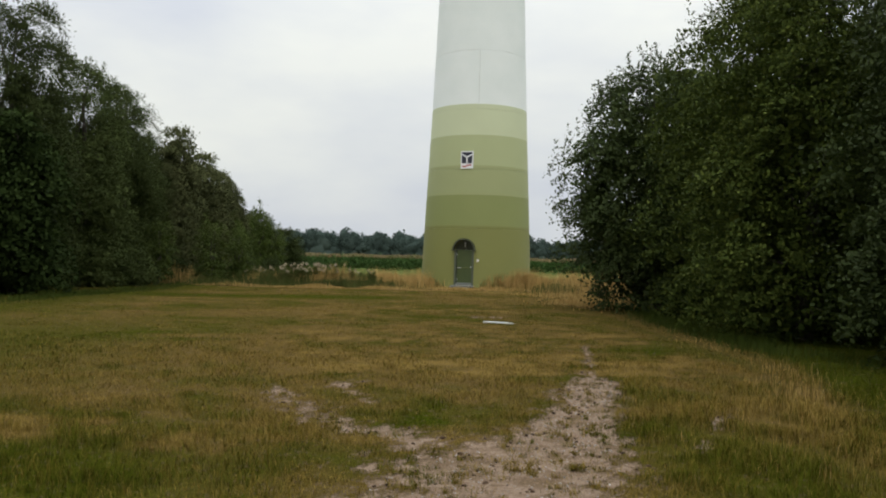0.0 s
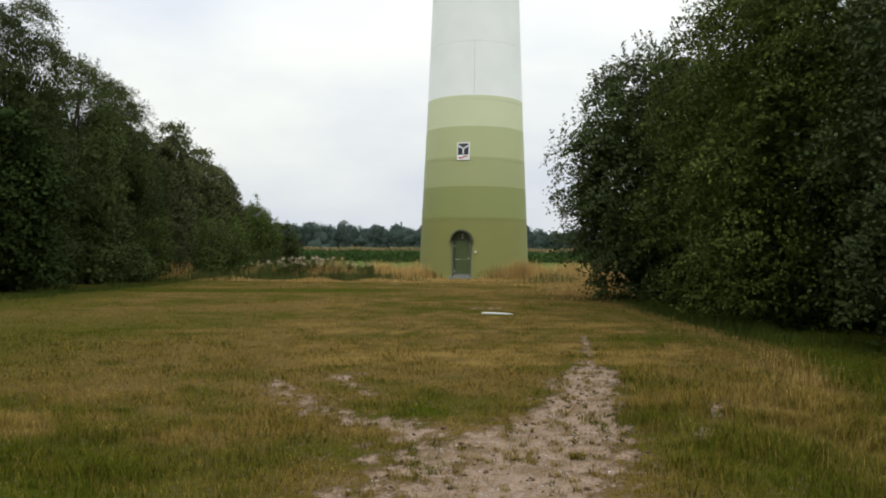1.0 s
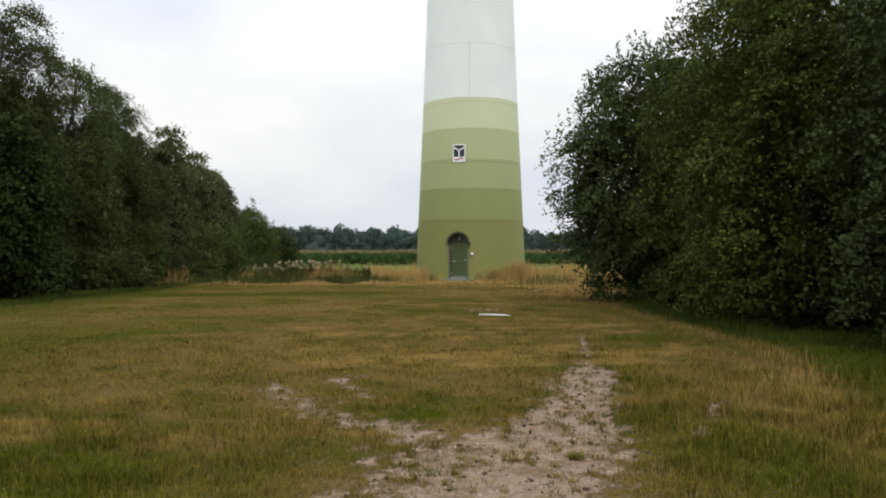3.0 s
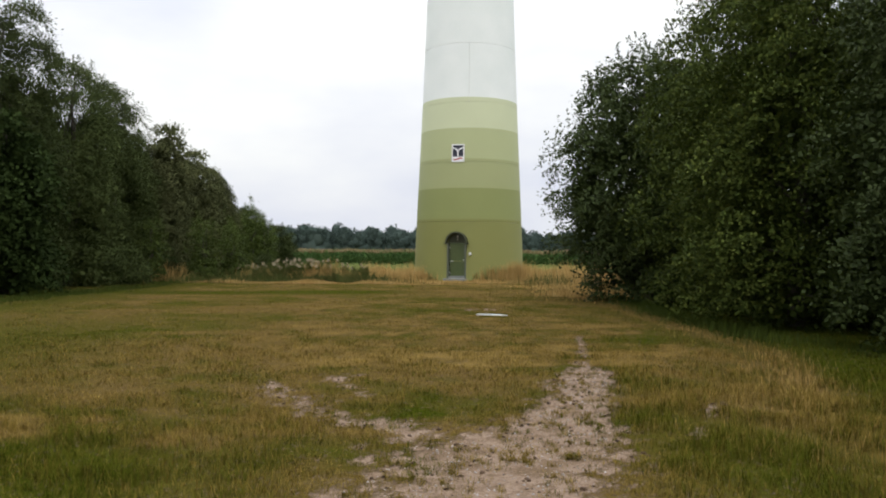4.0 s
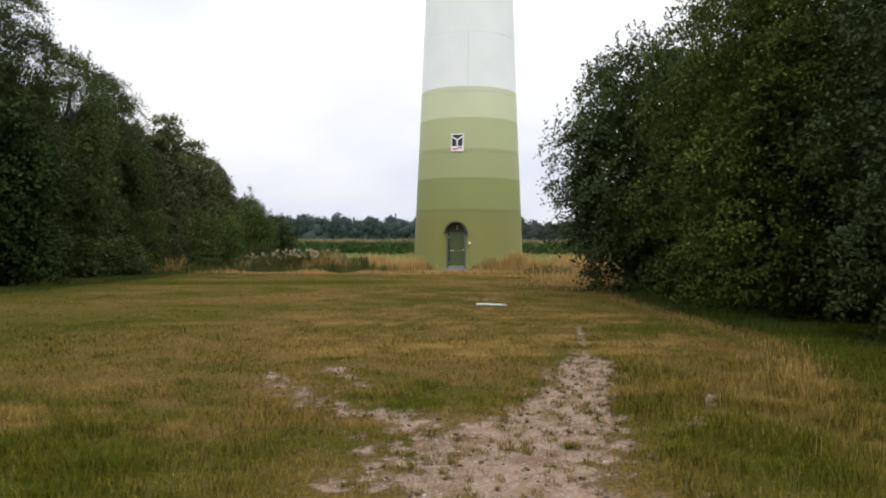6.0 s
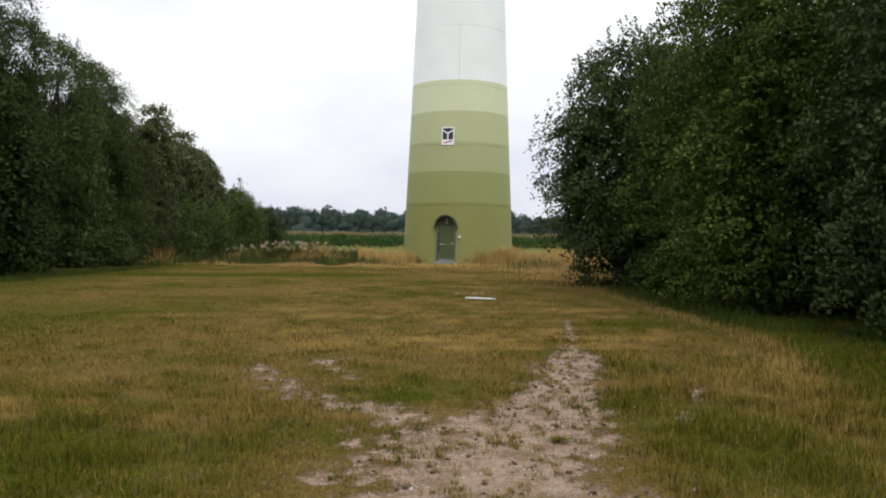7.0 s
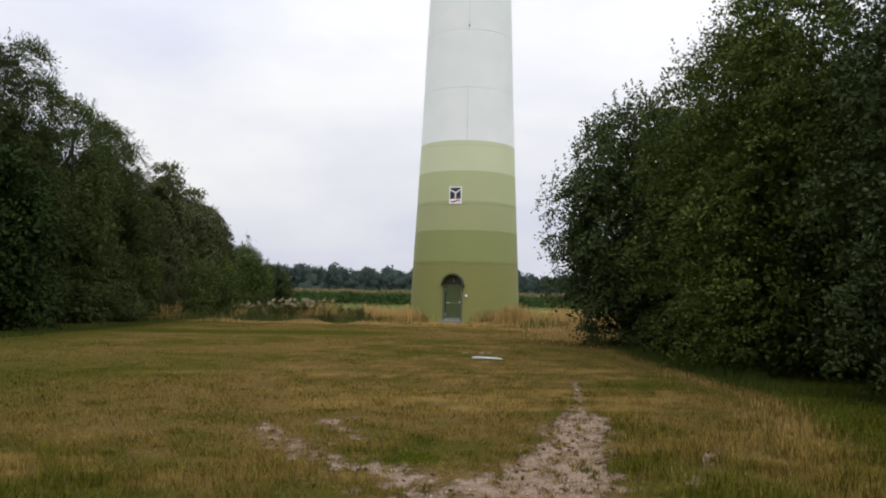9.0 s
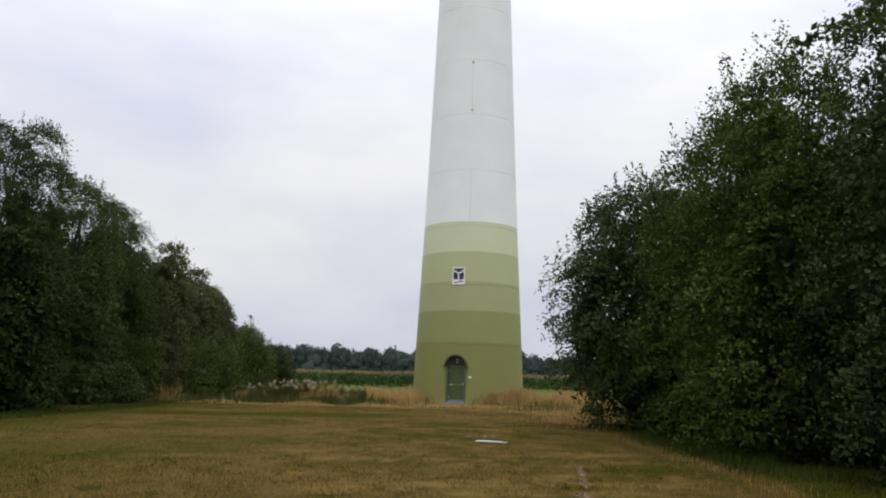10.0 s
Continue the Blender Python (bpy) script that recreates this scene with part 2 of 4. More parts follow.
def sand_at(x, y):
    """How bare and sandy the ground is."""
    main = near_line(x, y, ((0.40, 3.6, 1.0), (0.38, 5.1, 0.98), (0.36, 5.8, 1.02), (0.44, 6.4, 1.0), (0.86, 7.1, 0.70), (1.38, 8.3, 0.46), (1.60, 9.5, 0.46), (1.95, 11.2, 0.34)))
    main = np.maximum(main, near_line(x, y, ((1.95, 11.2, 0.34), (2.2, 12.6, 0.25), (2.65, 15.8, 0.16))) - 0.66)
    left = near_line(x, y, ((-0.1, 6.5, 0.6), (-0.45, 7.6, 0.55), (-1.05, 7.9, 0.50), (-1.6, 8.9, 0.6), (-1.9, 9.3, 0.5), (-2.25, 10.1, 0.3))) - 0.64
    island = near_line(x, y, ((-1.2, 10.7, 0.35), (-1.5, 10.5, 0.4), (-1.0, 9.2, 0.3))) - 0.74
    spots = np.maximum(near_line(x, y, ((2.9, 8.6, 0.25), (2.2, 7.0, 0.2))) - 0.84, island)
    far = near_line(x, y, ((0.6, 23.6, 0.9), (1.5, 23.4, 0.9))) - 0.85
    rough = waves(x, y, 4.6, 3) * 0.30 + waves(x, y, 10.0, 5) * 0.34 + waves(x, y, 21.0, 6) * 0.34
    return soft((np.maximum.reduce([main, left, spots, far]) + rough * 0.85 + 0.20) * 1.25)


def green_strip(x, y):
    """A fresh strip across the meadow towards the western trees."""
    return soft(1.3 - np.abs((y - 34.0 - 0.12 * (x + 5)) / 2.4)) * soft((-x + 0.5) / 4)


def lush_at(x, y):
    """How green and fresh the grass is: at the feet of the trees, in some strips and in the near corners. At the feet
    and corners its dark green also stands in for shade.
    """
    edge_left = np.maximum(soft((-x - 10.2) / 3.0), 0.75 * soft((-x - 3.6) / 4.5) * soft((24 - y) / 8))
    edge_right = soft((x - 3.7 - 0.03 * np.maximum(y - 15, 0) + 0.35 * np.maximum(9 - y, 0)) / 1.8)
    # green grass in the near corners, its dark tone also imitating lens vignetting
    corner = np.maximum(soft(1.25 - np.hypot((x + 3.6) / 2.8, (y - 5.6) / 3.0)), 0.9 * soft(1.2 - np.hypot((x - 2.5) / 1.3, (y - 6.3) / 2.4)))
    strip = green_strip(x, y)
    base = 0.35 + 0.42 * waves(x, y, 0.45, 11) + 0.50 * waves(x, y, 1.7, 12) + 0.34 * waves(x, y, 5.0, 13)
    return np.clip(np.maximum.reduce([base, edge_left * 0.95, edge_right, corner * 0.95, strip * 0.95]), 0, 1)


def pale_at(x, y):
    """How bleached and straw-coloured the sward is: round the tower and in strips along the mown edges."""
    foot = soft(1.3 - np.hypot((x - 1.0) / 9.0, (y - 52.0) / 5.0)) * soft((x + 6.5) / 2.5)
    strip = soft(near_line(x, y, ((-13, 45.5, 0.9), (-4, 44.5, 1.3), (4, 44.0, 1.6), (6.0, 36, 1.2), (5.5, 24, 0.8), (5.5, 17.3, 0.6), (5.5, 13.6, 0.5), (4.7, 10.5, 0.4), (4.0, 8.6, 0.35))) * 1.6)
    patch = soft((waves(x * 0.35, y, 0.9, 51) * 0.6 + waves(x * 0.5, y, 2.6, 52) * 0.5 + waves(x, y, 7.0, 53) * 0.25 - 0.15) * 1.5) * 0.62
    return np.clip(np.maximum.reduce([foot, strip * 0.4, patch * soft((5.2 - x) / 1.2) * (1 - 0.7 * soft((-x - 3.6) / 4.5))]), 0, 1)


def sward_at(x, y):
    """From -1, bleached straw, over 0, dry brown, to 1, fresh green."""
    pale = np.minimum(pale_at(x, y) + 0.10 * soft((y - 14) / 18) * soft((5.5 - x) / 2), 1)
    green = green_strip(x, y)
    return lush_at(x, y) * (1 - pale * (1 - green)) - pale * (1 - green)


def relief_at(x, y):
    near = soft((70 - np.hypot(x, y)) / 30)
    return near * (0.035 * waves(x, y, 0.5, 21) + 0.016 * waves(x, y, 2.3, 22)) - 0.03 * sand_at(x, y) * near


def ground_material():
    m = bpy.data.materials.new("meadow_soil")
    m.use_nodes = True
    n, l = m.node_tree.nodes, m.node_tree.links
    shader = n["Principled BSDF"]
    shader.inputs["Roughness"].default_value, shader.inputs["Specular IOR Level"].default_value = 1.0, 0.0
    place = n.new("ShaderNodeTexCoord")

    def noise_of(scale, detail=6):
        t = n.new("ShaderNodeTexNoise")
        t.inputs["Scale"].default_value, t.inputs["Detail"].default_value, t.inputs["Roughness"].default_value = scale, detail, 0.6
        l.new(place.outputs["Object"], t.inputs["Vector"])
        return t.outputs["Fac"]

    def ramp_of(value, stops):
        r = n.new("ShaderNodeValToRGB")
        for i, (at, c) in enumerate(stops):
            e = r.color_ramp.elements[i] if i < 2 else r.color_ramp.elements.new(at)
            e.position, e.color = at, (*c, 1)
        l.new(value, r.inputs["Fac"])
        return r.outputs["Color"]

    def mix_of(fac, a, b):
        x = n.new("ShaderNodeMix")
        x.data_type = "RGBA"
        l.new(fac, x.inputs[0])
        l.new(a, x.inputs[6])
        l.new(b, x.inputs[7])
        return x.outputs[2]

    def layer(name):
        a = n.new("ShaderNodeAttribute")
        a.attribute_name = name
        return a.outputs["Fac"]

    dry = ramp_of(noise_of(24, 9), ((0.3, (0.057, 0.038, 0.012)), (0.72, (0.144, 0.098, 0.031))))
    fresh = ramp_of(noise_of(27, 9), ((0.3, (0.020, 0.026, 0.002)), (0.72, (0.052, 0.063, 0.006))))
    fine_sand = ramp_of(noise_of(30, 9), ((0.3, (0.136, 0.095, 0.066)), (0.7, (0.296, 0.217, 0.163))))
    loam = ramp_of(noise_of(38, 9), ((0.3, (0.082, 0.055, 0.033)), (0.7, (0.213, 0.150, 0.099))))
    blotch = ramp_of(noise_of(3.2, 8), ((0.46, (0.0, 0.0, 0.0)), (0.62, (1.0, 1.0, 1.0))))
    sand = mix_of(blotch, fine_sand, loam)
    pale = ramp_of(noise_of(25, 9), ((0.3, (0.144, 0.093, 0.025)), (0.72, (0.266, 0.182, 0.055))))
    bleach = n.new("ShaderNodeMapRange")
    for key, value in (("From Min", 0.0), ("From Max", -1.0), ("To Min", 0.0), ("To Max", 1.0)):
        bleach.inputs[key].default_value = value
    l.new(layer("lush"), bleach.inputs["Value"])
    grass = mix_of(bleach.outputs["Result"], mix_of(layer("lush"), dry, fresh), pale)
    def sum_of(a, b, share):
        x = n.new("ShaderNodeMath")
        x.operation = "MULTIPLY_ADD"
        x.inputs[1].default_value = share
        l.new(a, x.inputs[0])
        l.new(b, x.inputs[2])
        return x.outputs[0]

    def step_of(value, low, high):
        x = n.new("ShaderNodeMapRange")
        x.interpolation_type = "SMOOTHSTEP"
        x.inputs["From Min"].default_value, x.inputs["From Max"].default_value = low, high
        l.new(value, x.inputs["Value"])
        return x.outputs["Result"]

    wear = sum_of(noise_of(36, 5), sum_of(noise_of(8, 6), layer("sand"), 1.2), 1.5)
    soil = ramp_of(noise_of(30, 8), ((0.3, (0.060, 0.042, 0.026)), (0.7, (0.140, 0.100, 0.068))))
    hay = ramp_of(noise_of(0.6, 8), ((0.3, (0.072, 0.093, 0.025)), (0.7, (0.128, 0.149, 0.047))))
    thin = mix_of(step_of(wear, 1.42, 1.70), mix_of(layer("mown"), grass, hay), soil)
    l.new(mix_of(step_of(wear, 1.62, 2.02), thin, sand), shader.inputs["Base Color"])
    relief = n.new("ShaderNodeBump")
    relief.inputs["Strength"].default_value, relief.inputs["Distance"].default_value = 0.7, 0.03
    l.new(noise_of(34, 8), relief.inputs["Height"])
    l.new(relief.outputs["Normal"], shader.inputs["Normal"])
    return m


def build_ground():
    """One sheet, fine near the meadow and coarse towards the horizon."""
    xs = np.concatenate([-np.geomspace(2500, 22, 22)[:-1], np.arange(-22, -4, 0.4), np.arange(-4, 4.5, 0.08), np.arange(4.5, 14, 0.35), np.geomspace(14, 2500, 24)])
    ys = np.concatenate([-np.geomspace(2500, 4, 20)[:-1], np.arange(-4, 4, 0.5), np.arange(4, 15, 0.08), np.arange(15, 62, 0.33), np.geomspace(62, 2500, 26)])
    gx, gy = np.meshgrid(xs, ys)
    x, y = gx.ravel(), gy.ravel()
    w, h = len(xs), len(ys)
    i = (np.arange(h - 1)[:, None] * w + np.arange(w - 1)[None, :]).ravel()
    me = bpy.data.meshes.new("ground")
    me.vertices.add(w * h)
    me.vertices.foreach_set("co", np.stack([x, y, relief_at(x, y)], 1).ravel().astype(np.float32))
    faces = np.stack([i, i + 1, i + w + 1, i + w], 1)
    me.loops.add(faces.size)
    me.loops.foreach_set("vertex_index", faces.ravel().astype(np.int32))
    me.polygons.add(len(faces))
    me.polygons.foreach_set("loop_start", np.arange(len(faces), dtype=np.int32) * 4)
    me.polygons.foreach_set("loop_total", np.full(len(faces), 4, dtype=np.int32))
    me.update(calc_edges=True)
    far = soft((y - 57) / 6)
    for name, values in (("sand", np.clip(sand_at(x, y) + np.random.RandomState(2).normal(0, 0.13, len(x)) * (sand_at(x, y) > 0.02), 0, 1)), ("lush", np.where(far > 0.05, np.maximum(sward_at(x, y), far * 1.9 - 1.0), sward_at(x, y))), ("mown", soft((y - 64) / 8))):
        layer = me.attributes.new(name, "FLOAT", "POINT")
        layer.data.foreach_set("value", values.astype(np.float32))
    me.materials.append(ground_material())
    me.shade_smooth()
    return tagged(new("ground", me), "dry mown meadow with bare sandy tracks", "ground", kind="structure")


build_ground()


# ---- wind turbine tower ----
TOWER = (1.54, 55.3)
SEAMS = [-0.25, 3.86, 7.82, 11.78, 15.72, 19.71, 23.72, 27.74, 31.75, 35.75, 39.75]
BANDS = [4.04, 6.08, 8.02, 10.05, 12.10]
TURN = radians(-14.0)


def tower_radius(z):
    zs = (-1, 0, 4.2, 8.2, 12.3, 16.4, 20.6, 24.7, 29.4, 40)
    rs = (3.87, 3.79, 3.64, 3.455, 3.275, 3.12, 2.97, 2.825, 2.67, 2.34)
    return float(np.interp(z, zs, rs))


def ring_shell(z0, z1, joints, cuts=(), around=96):
    """One precast ring: chamfered edges, thin upright joints, and paint lines at the cuts. Faces carry the paint's number."""
    bm = bmesh.new()
    angles = [k * math.tau / around for k in range(around)]
    depth = {}
    for j in joints:
        angles = [a for a in angles if abs(a - j) > 0.03]
        for off, d in ((-0.005, 0), (-0.003, 0.012), (0.003, 0.012), (0.005, 0)):
            angles.append(j + off)
            depth[j + off] = d
    angles.sort()
    levels = [(z0, 0.012), (z0 + 0.015, 0.0)] + [(c, 0.0) for c in cuts if z0 + 0.05 < c < z1 - 0.05] + [(z1 - 0.015, 0.0), (z1, 0.012)]
    rings = []
    for z, inset in levels:
        r = tower_radius(z) - inset
        rings.append([bm.verts.new(((r - depth.get(a, 0)) * math.sin(a), -(r - depth.get(a, 0)) * math.cos(a), z)) for a in angles])
    inner = [[bm.verts.new(((tower_radius(z) - 0.3) * math.sin(a), -(tower_radius(z) - 0.3) * math.cos(a), z)) for a in angles] for z in (z0, z1)]
    n = len(angles)
    for (lo, hi), zs in zip(zip(rings, rings[1:]), zip(levels, levels[1:])):
        mid = (zs[0][0] + zs[1][0]) / 2
        slot = sum(mid > b for b in BANDS)
        for k in range(n):
            q = (k + 1) % n
            f = bm.faces.new((lo[k], lo[q], hi[q], hi[k]))
            f.smooth = around < 200
            f.material_index = 6 if depth.get(angles[k], 0) and depth.get(angles[q], 0) else slot
    for k in range(n):
        q = (k + 1) % n
        bm.faces.new((inner[0][q], inner[0][k], inner[1][k], inner[1][q])).material_index = 5
        bm.faces.new((rings[0][q], rings[0][k], inner[0][k], inner[0][q])).material_index = 6
        bm.faces.new((rings[-1][k], rings[-1][q], inner[1][q], inner[1][k])).material_index = 6
    for ring in (*rings, *inner):
        for k in range(n):
            bm.edges.get((ring[k], ring[(k + 1) % n])).smooth = False
    for lo, hi in zip(rings, rings[1:]):
        for k in range(n):
            if angles[k] in depth:
                bm.edges.get((lo[k], hi[k])).smooth = False
    return bm


def arch_outline(half, spring, foot, top_r, steps=20):
    """Upright opening with a round head, as points (x, z)."""
    pts = [(-half, foot), (half, foot)]
    pts += [(math.cos(k * math.pi / steps) * top_r, spring + math.sin(k * math.pi / steps) * top_r) for k in range(steps + 1)]
    return pts


def prism(outline, y0, y1):
    bm = bmesh.new()
    front = [bm.verts.new((x, y0, z)) for x, z in outline]
    back = [bm.verts.new((x, y1, z)) for x, z in outline]
    bm.faces.new(front)
    bm.faces.new(back[::-1])
    n = len(outline)
    for k in range(n):
        bm.faces.new((front[(k + 1) % n], front[k], back[k], back[(k + 1) % n]))
    bmesh.ops.recalc_face_normals(bm, faces=bm.faces)
    return bm


def cut_away(ob, cutter_bm, m):
    """Cuts a shape out of a mesh object for good."""
    me = bpy.data.meshes.new("cutter")
    cutter_bm.to_mesh(me)
    cutter_bm.free()
    cutter = new("cutter", me)
    cutter.matrix_world = m
    mod = ob.modifiers.new("opening", "BOOLEAN")
    mod.operation, mod.object, mod.solver = "DIFFERENCE", cutter, "EXACT"
    bpy.context.view_layer.update()
    done = bpy.data.meshes.new_from_object(ob.evaluated_get(bpy.context.evaluated_depsgraph_get()))
    ob.modifiers.clear()
    ob.data = done
    bpy.data.objects.remove(cutter)
    bpy.data.meshes.remove(me)


def build_tower():
    tower = thing("wind_turbine_tower", "round white concrete wind turbine tower with fading green bands below", "wind turbine", (*TOWER, 0))
    base = None
    for i, (z0, z1) in enumerate(zip(SEAMS, SEAMS[1:])):
        joint = (TURN + 0.20, TURN + 0.20 + math.pi) if i in (3, 5) else (TURN + 0.20 + math.pi / 2, TURN + 0.20 + 1.5 * math.pi)
        bm = ring_shell(z0, z1 - 0.006, [j % math.tau for j in joint], BANDS, 300 if i == 0 else 96)
        ob = part("tower_ring", bm, GREENS[0], tower, "painted precast concrete ring")
        for m in (*GREENS[1:], WHITE, GROOVE):
            ob.data.materials.append(m)
        base = base or ob
    for z in (19.98, 23.52):
        bm = bmesh.new()
        bmesh.ops.create_cone(bm, cap_ends=True, segments=10, radius1=0.07, radius2=0.06, depth=0.05, matrix=Matrix.Rotation(TURN + 0.20, 4, "Z") @ Matrix.Translation((0, -tower_radius(z) - 0.01, z)) @ Matrix.Rotation(radians(90), 4, "X"))
        part("anchor_plug", bm, RUST, tower, "small rusty plug")
    # the door stands a little round to the west side
    face = Matrix.Translation((*TOWER, 0)) @ Matrix.Rotation(TURN, 4, "Z") @ Matrix.Translation((0, -3.72, 0))
    base.parent, base.location = None, (*TOWER, 0)
    cut_away(base, prism(arch_outline(0.64, 2.46, 0.12, 0.64), -1.0, 1.0), face)
    base.location, base.parent = (0, 0, 0), tower
    door = new("tower_door")
    door.matrix_local = Matrix.Rotation(TURN, 4, "Z") @ Matrix.Translation((0, -3.72, 0))
    door.parent = tower
    tagged(door, "closed green steel door under a round-headed hood")
    part("door_leaf", box(bmesh.new(), (-0.52, 0.20, 0.24), (0.52, 0.25, 2.46), 0.006), DOOR_GREEN, door)
    part("transom_panel", prism([(x * 0.97, z) for x, z in arch_outline(0.62, 2.50, 2.47, 0.62)], 0.24, 0.27), HOOD_GREEN, door)
    for s in (-1, 1):
        part("door_jamb", box(bmesh.new(), (min(s * 0.53, s * 0.655), -0.06, 0.10), (max(s * 0.53, s * 0.655), 0.24, 2.46), 0.008), FRAME_GREY, door)
    part("door_rail", box(bmesh.new(), (-0.30, 0.17, 1.255), (0.47, 0.20, 1.29), 0.004), GREENS[1], door)
    # arched hood with two short feet
    bm = bmesh.new()
    steps, rings = 24, []
    for k in range(steps + 1):
        a = k * math.pi / steps
        rings.append([bm.verts.new((math.cos(a) * r, y, 2.46 + math.sin(a) * r)) for r, y in ((0.64, -0.24), (0.74, -0.24), (0.74, 0.16), (0.64, 0.16))])
    for a, b in zip(rings, rings[1:]):
        for k in range(4):
            bm.faces.new((a[k], b[k], b[(k + 1) % 4], a[(k + 1) % 4]))
    bm.faces.new(rings[0])
    bm.faces.new(rings[-1][::-1])
    bmesh.ops.recalc_face_normals(bm, faces=bm.faces)
    part("hood", bm, HOOD_GREEN, door, "dark green arched rain hood")
    for s in (-1, 1):
        part("hood_foot", box(bmesh.new(), (min(s * 0.62, s * 0.82), -0.24, 2.38), (max(s * 0.62, s * 0.82), 0.02, 2.455), 0.006), HOOD_GREEN, door)
    part("door_handle", box(bmesh.new(), (-0.46, 0.12, 1.245), (-0.20, 0.16, 1.30), 0.012), STEEL, door, "bright steel lever handle")
    part("door_lock", box(bmesh.new(), (0.40, 0.13, 1.30), (0.47, 0.20, 1.38), 0.01), STEEL, door)
    for z in (0.46, 2.10):
        part("door_hinge", box(bmesh.new(), (-0.53, 0.14, z), (-0.47, 0.20, z + 0.10), 0.008), STEEL, door)
    for z in (2.70, 2.88):
        bm = bmesh.new()
        bmesh.ops.create_uvsphere(bm, u_segments=12, v_segments=8, radius=0.055, matrix=Matrix.Translation((0.03, 0.17, z)))
        part("door_lamp", bm, SIGN_WHITE, door, "small white round lamp")
    part("junction_box", box(bmesh.new(), (0.85, -0.08, 1.69), (0.98, 0.12, 1.84), 0.01), SIGN_WHITE, tower, "small white wall box").matrix_basis = Matrix.Rotation(TURN, 4, "Z") @ Matrix.Translation((0, -3.72, 0))
    part("door_sill", box(bmesh.new(), (-0.53, 0.02, 0.10), (0.53, 0.32, 0.30), 0.01), CONCRETE, door, "pale grey concrete sill")
    part("door_step", box(bmesh.new(), (-0.72, -0.75, -0.1), (0.72, 0.30, 0.14), 0.02), CONCRETE, door, "grey concrete door step")
    # panel with a plain three-armed mark and a wave under it
    panel = new("sign_panel")
    lean = math.atan2(tower_radius(7.8) - tower_radius(9.0), 1.2)
    panel.matrix_local = Matrix.Rotation(TURN, 4, "Z") @ Matrix.Translation((0, -tower_radius(8.37) - 0.03, 8.37)) @ Matrix.Rotation(-lean, 4, "X")
    panel.parent = tower
    tagged(panel, "white panel with a dark square, pale three-armed mark and red wave")
    part("sign_board", box(bmesh.new(), (-0.42, -0.02, -0.58), (0.42, 0.06, 0.58), 0.004), SIGN_WHITE, panel)
    part("sign_square", box(bmesh.new(), (-0.355, -0.028, -0.24), (0.355, -0.018, 0.51)), SIGN_NAVY, panel)
    for way in (90 + 58, 90 - 58, -90):
        bm = box(bmesh.new(), (0.0, -0.036, -0.04), (0.40 if way > 0 else 0.38, -0.026, 0.04))
        bmesh.ops.transform(bm, verts=bm.verts, matrix=Matrix.Translation((0, 0, 0.16)) @ Matrix.Rotation(radians(-way), 4, "Y"))
        part("sign_arm", bm, SIGN_WHITE, panel)
    bm = bmesh.new()
    top = [bm.verts.new((x, -0.03, -0.40 + 0.055 * math.sin(x * 9.5) + 0.05)) for x in np.linspace(-0.30, 0.30, 17)]
    low = [bm.verts.new((v.co.x, -0.03, v.co.z - 0.09)) for v in top]
    for k in range(16):
        bm.faces.new((low[k], low[k + 1], top[k + 1], top[k]))
    made = bmesh.ops.extrude_face_region(bm, geom=bm.faces[:])
    bmesh.ops.translate(bm, verts=[v for v in made["geom"] if isinstance(v, bmesh.types.BMVert)], vec=(0, 0.012, 0))
    bmesh.ops.recalc_face_normals(bm, faces=bm.faces)
    part("sign_wave", bm, SIGN_RED, panel)


build_tower()


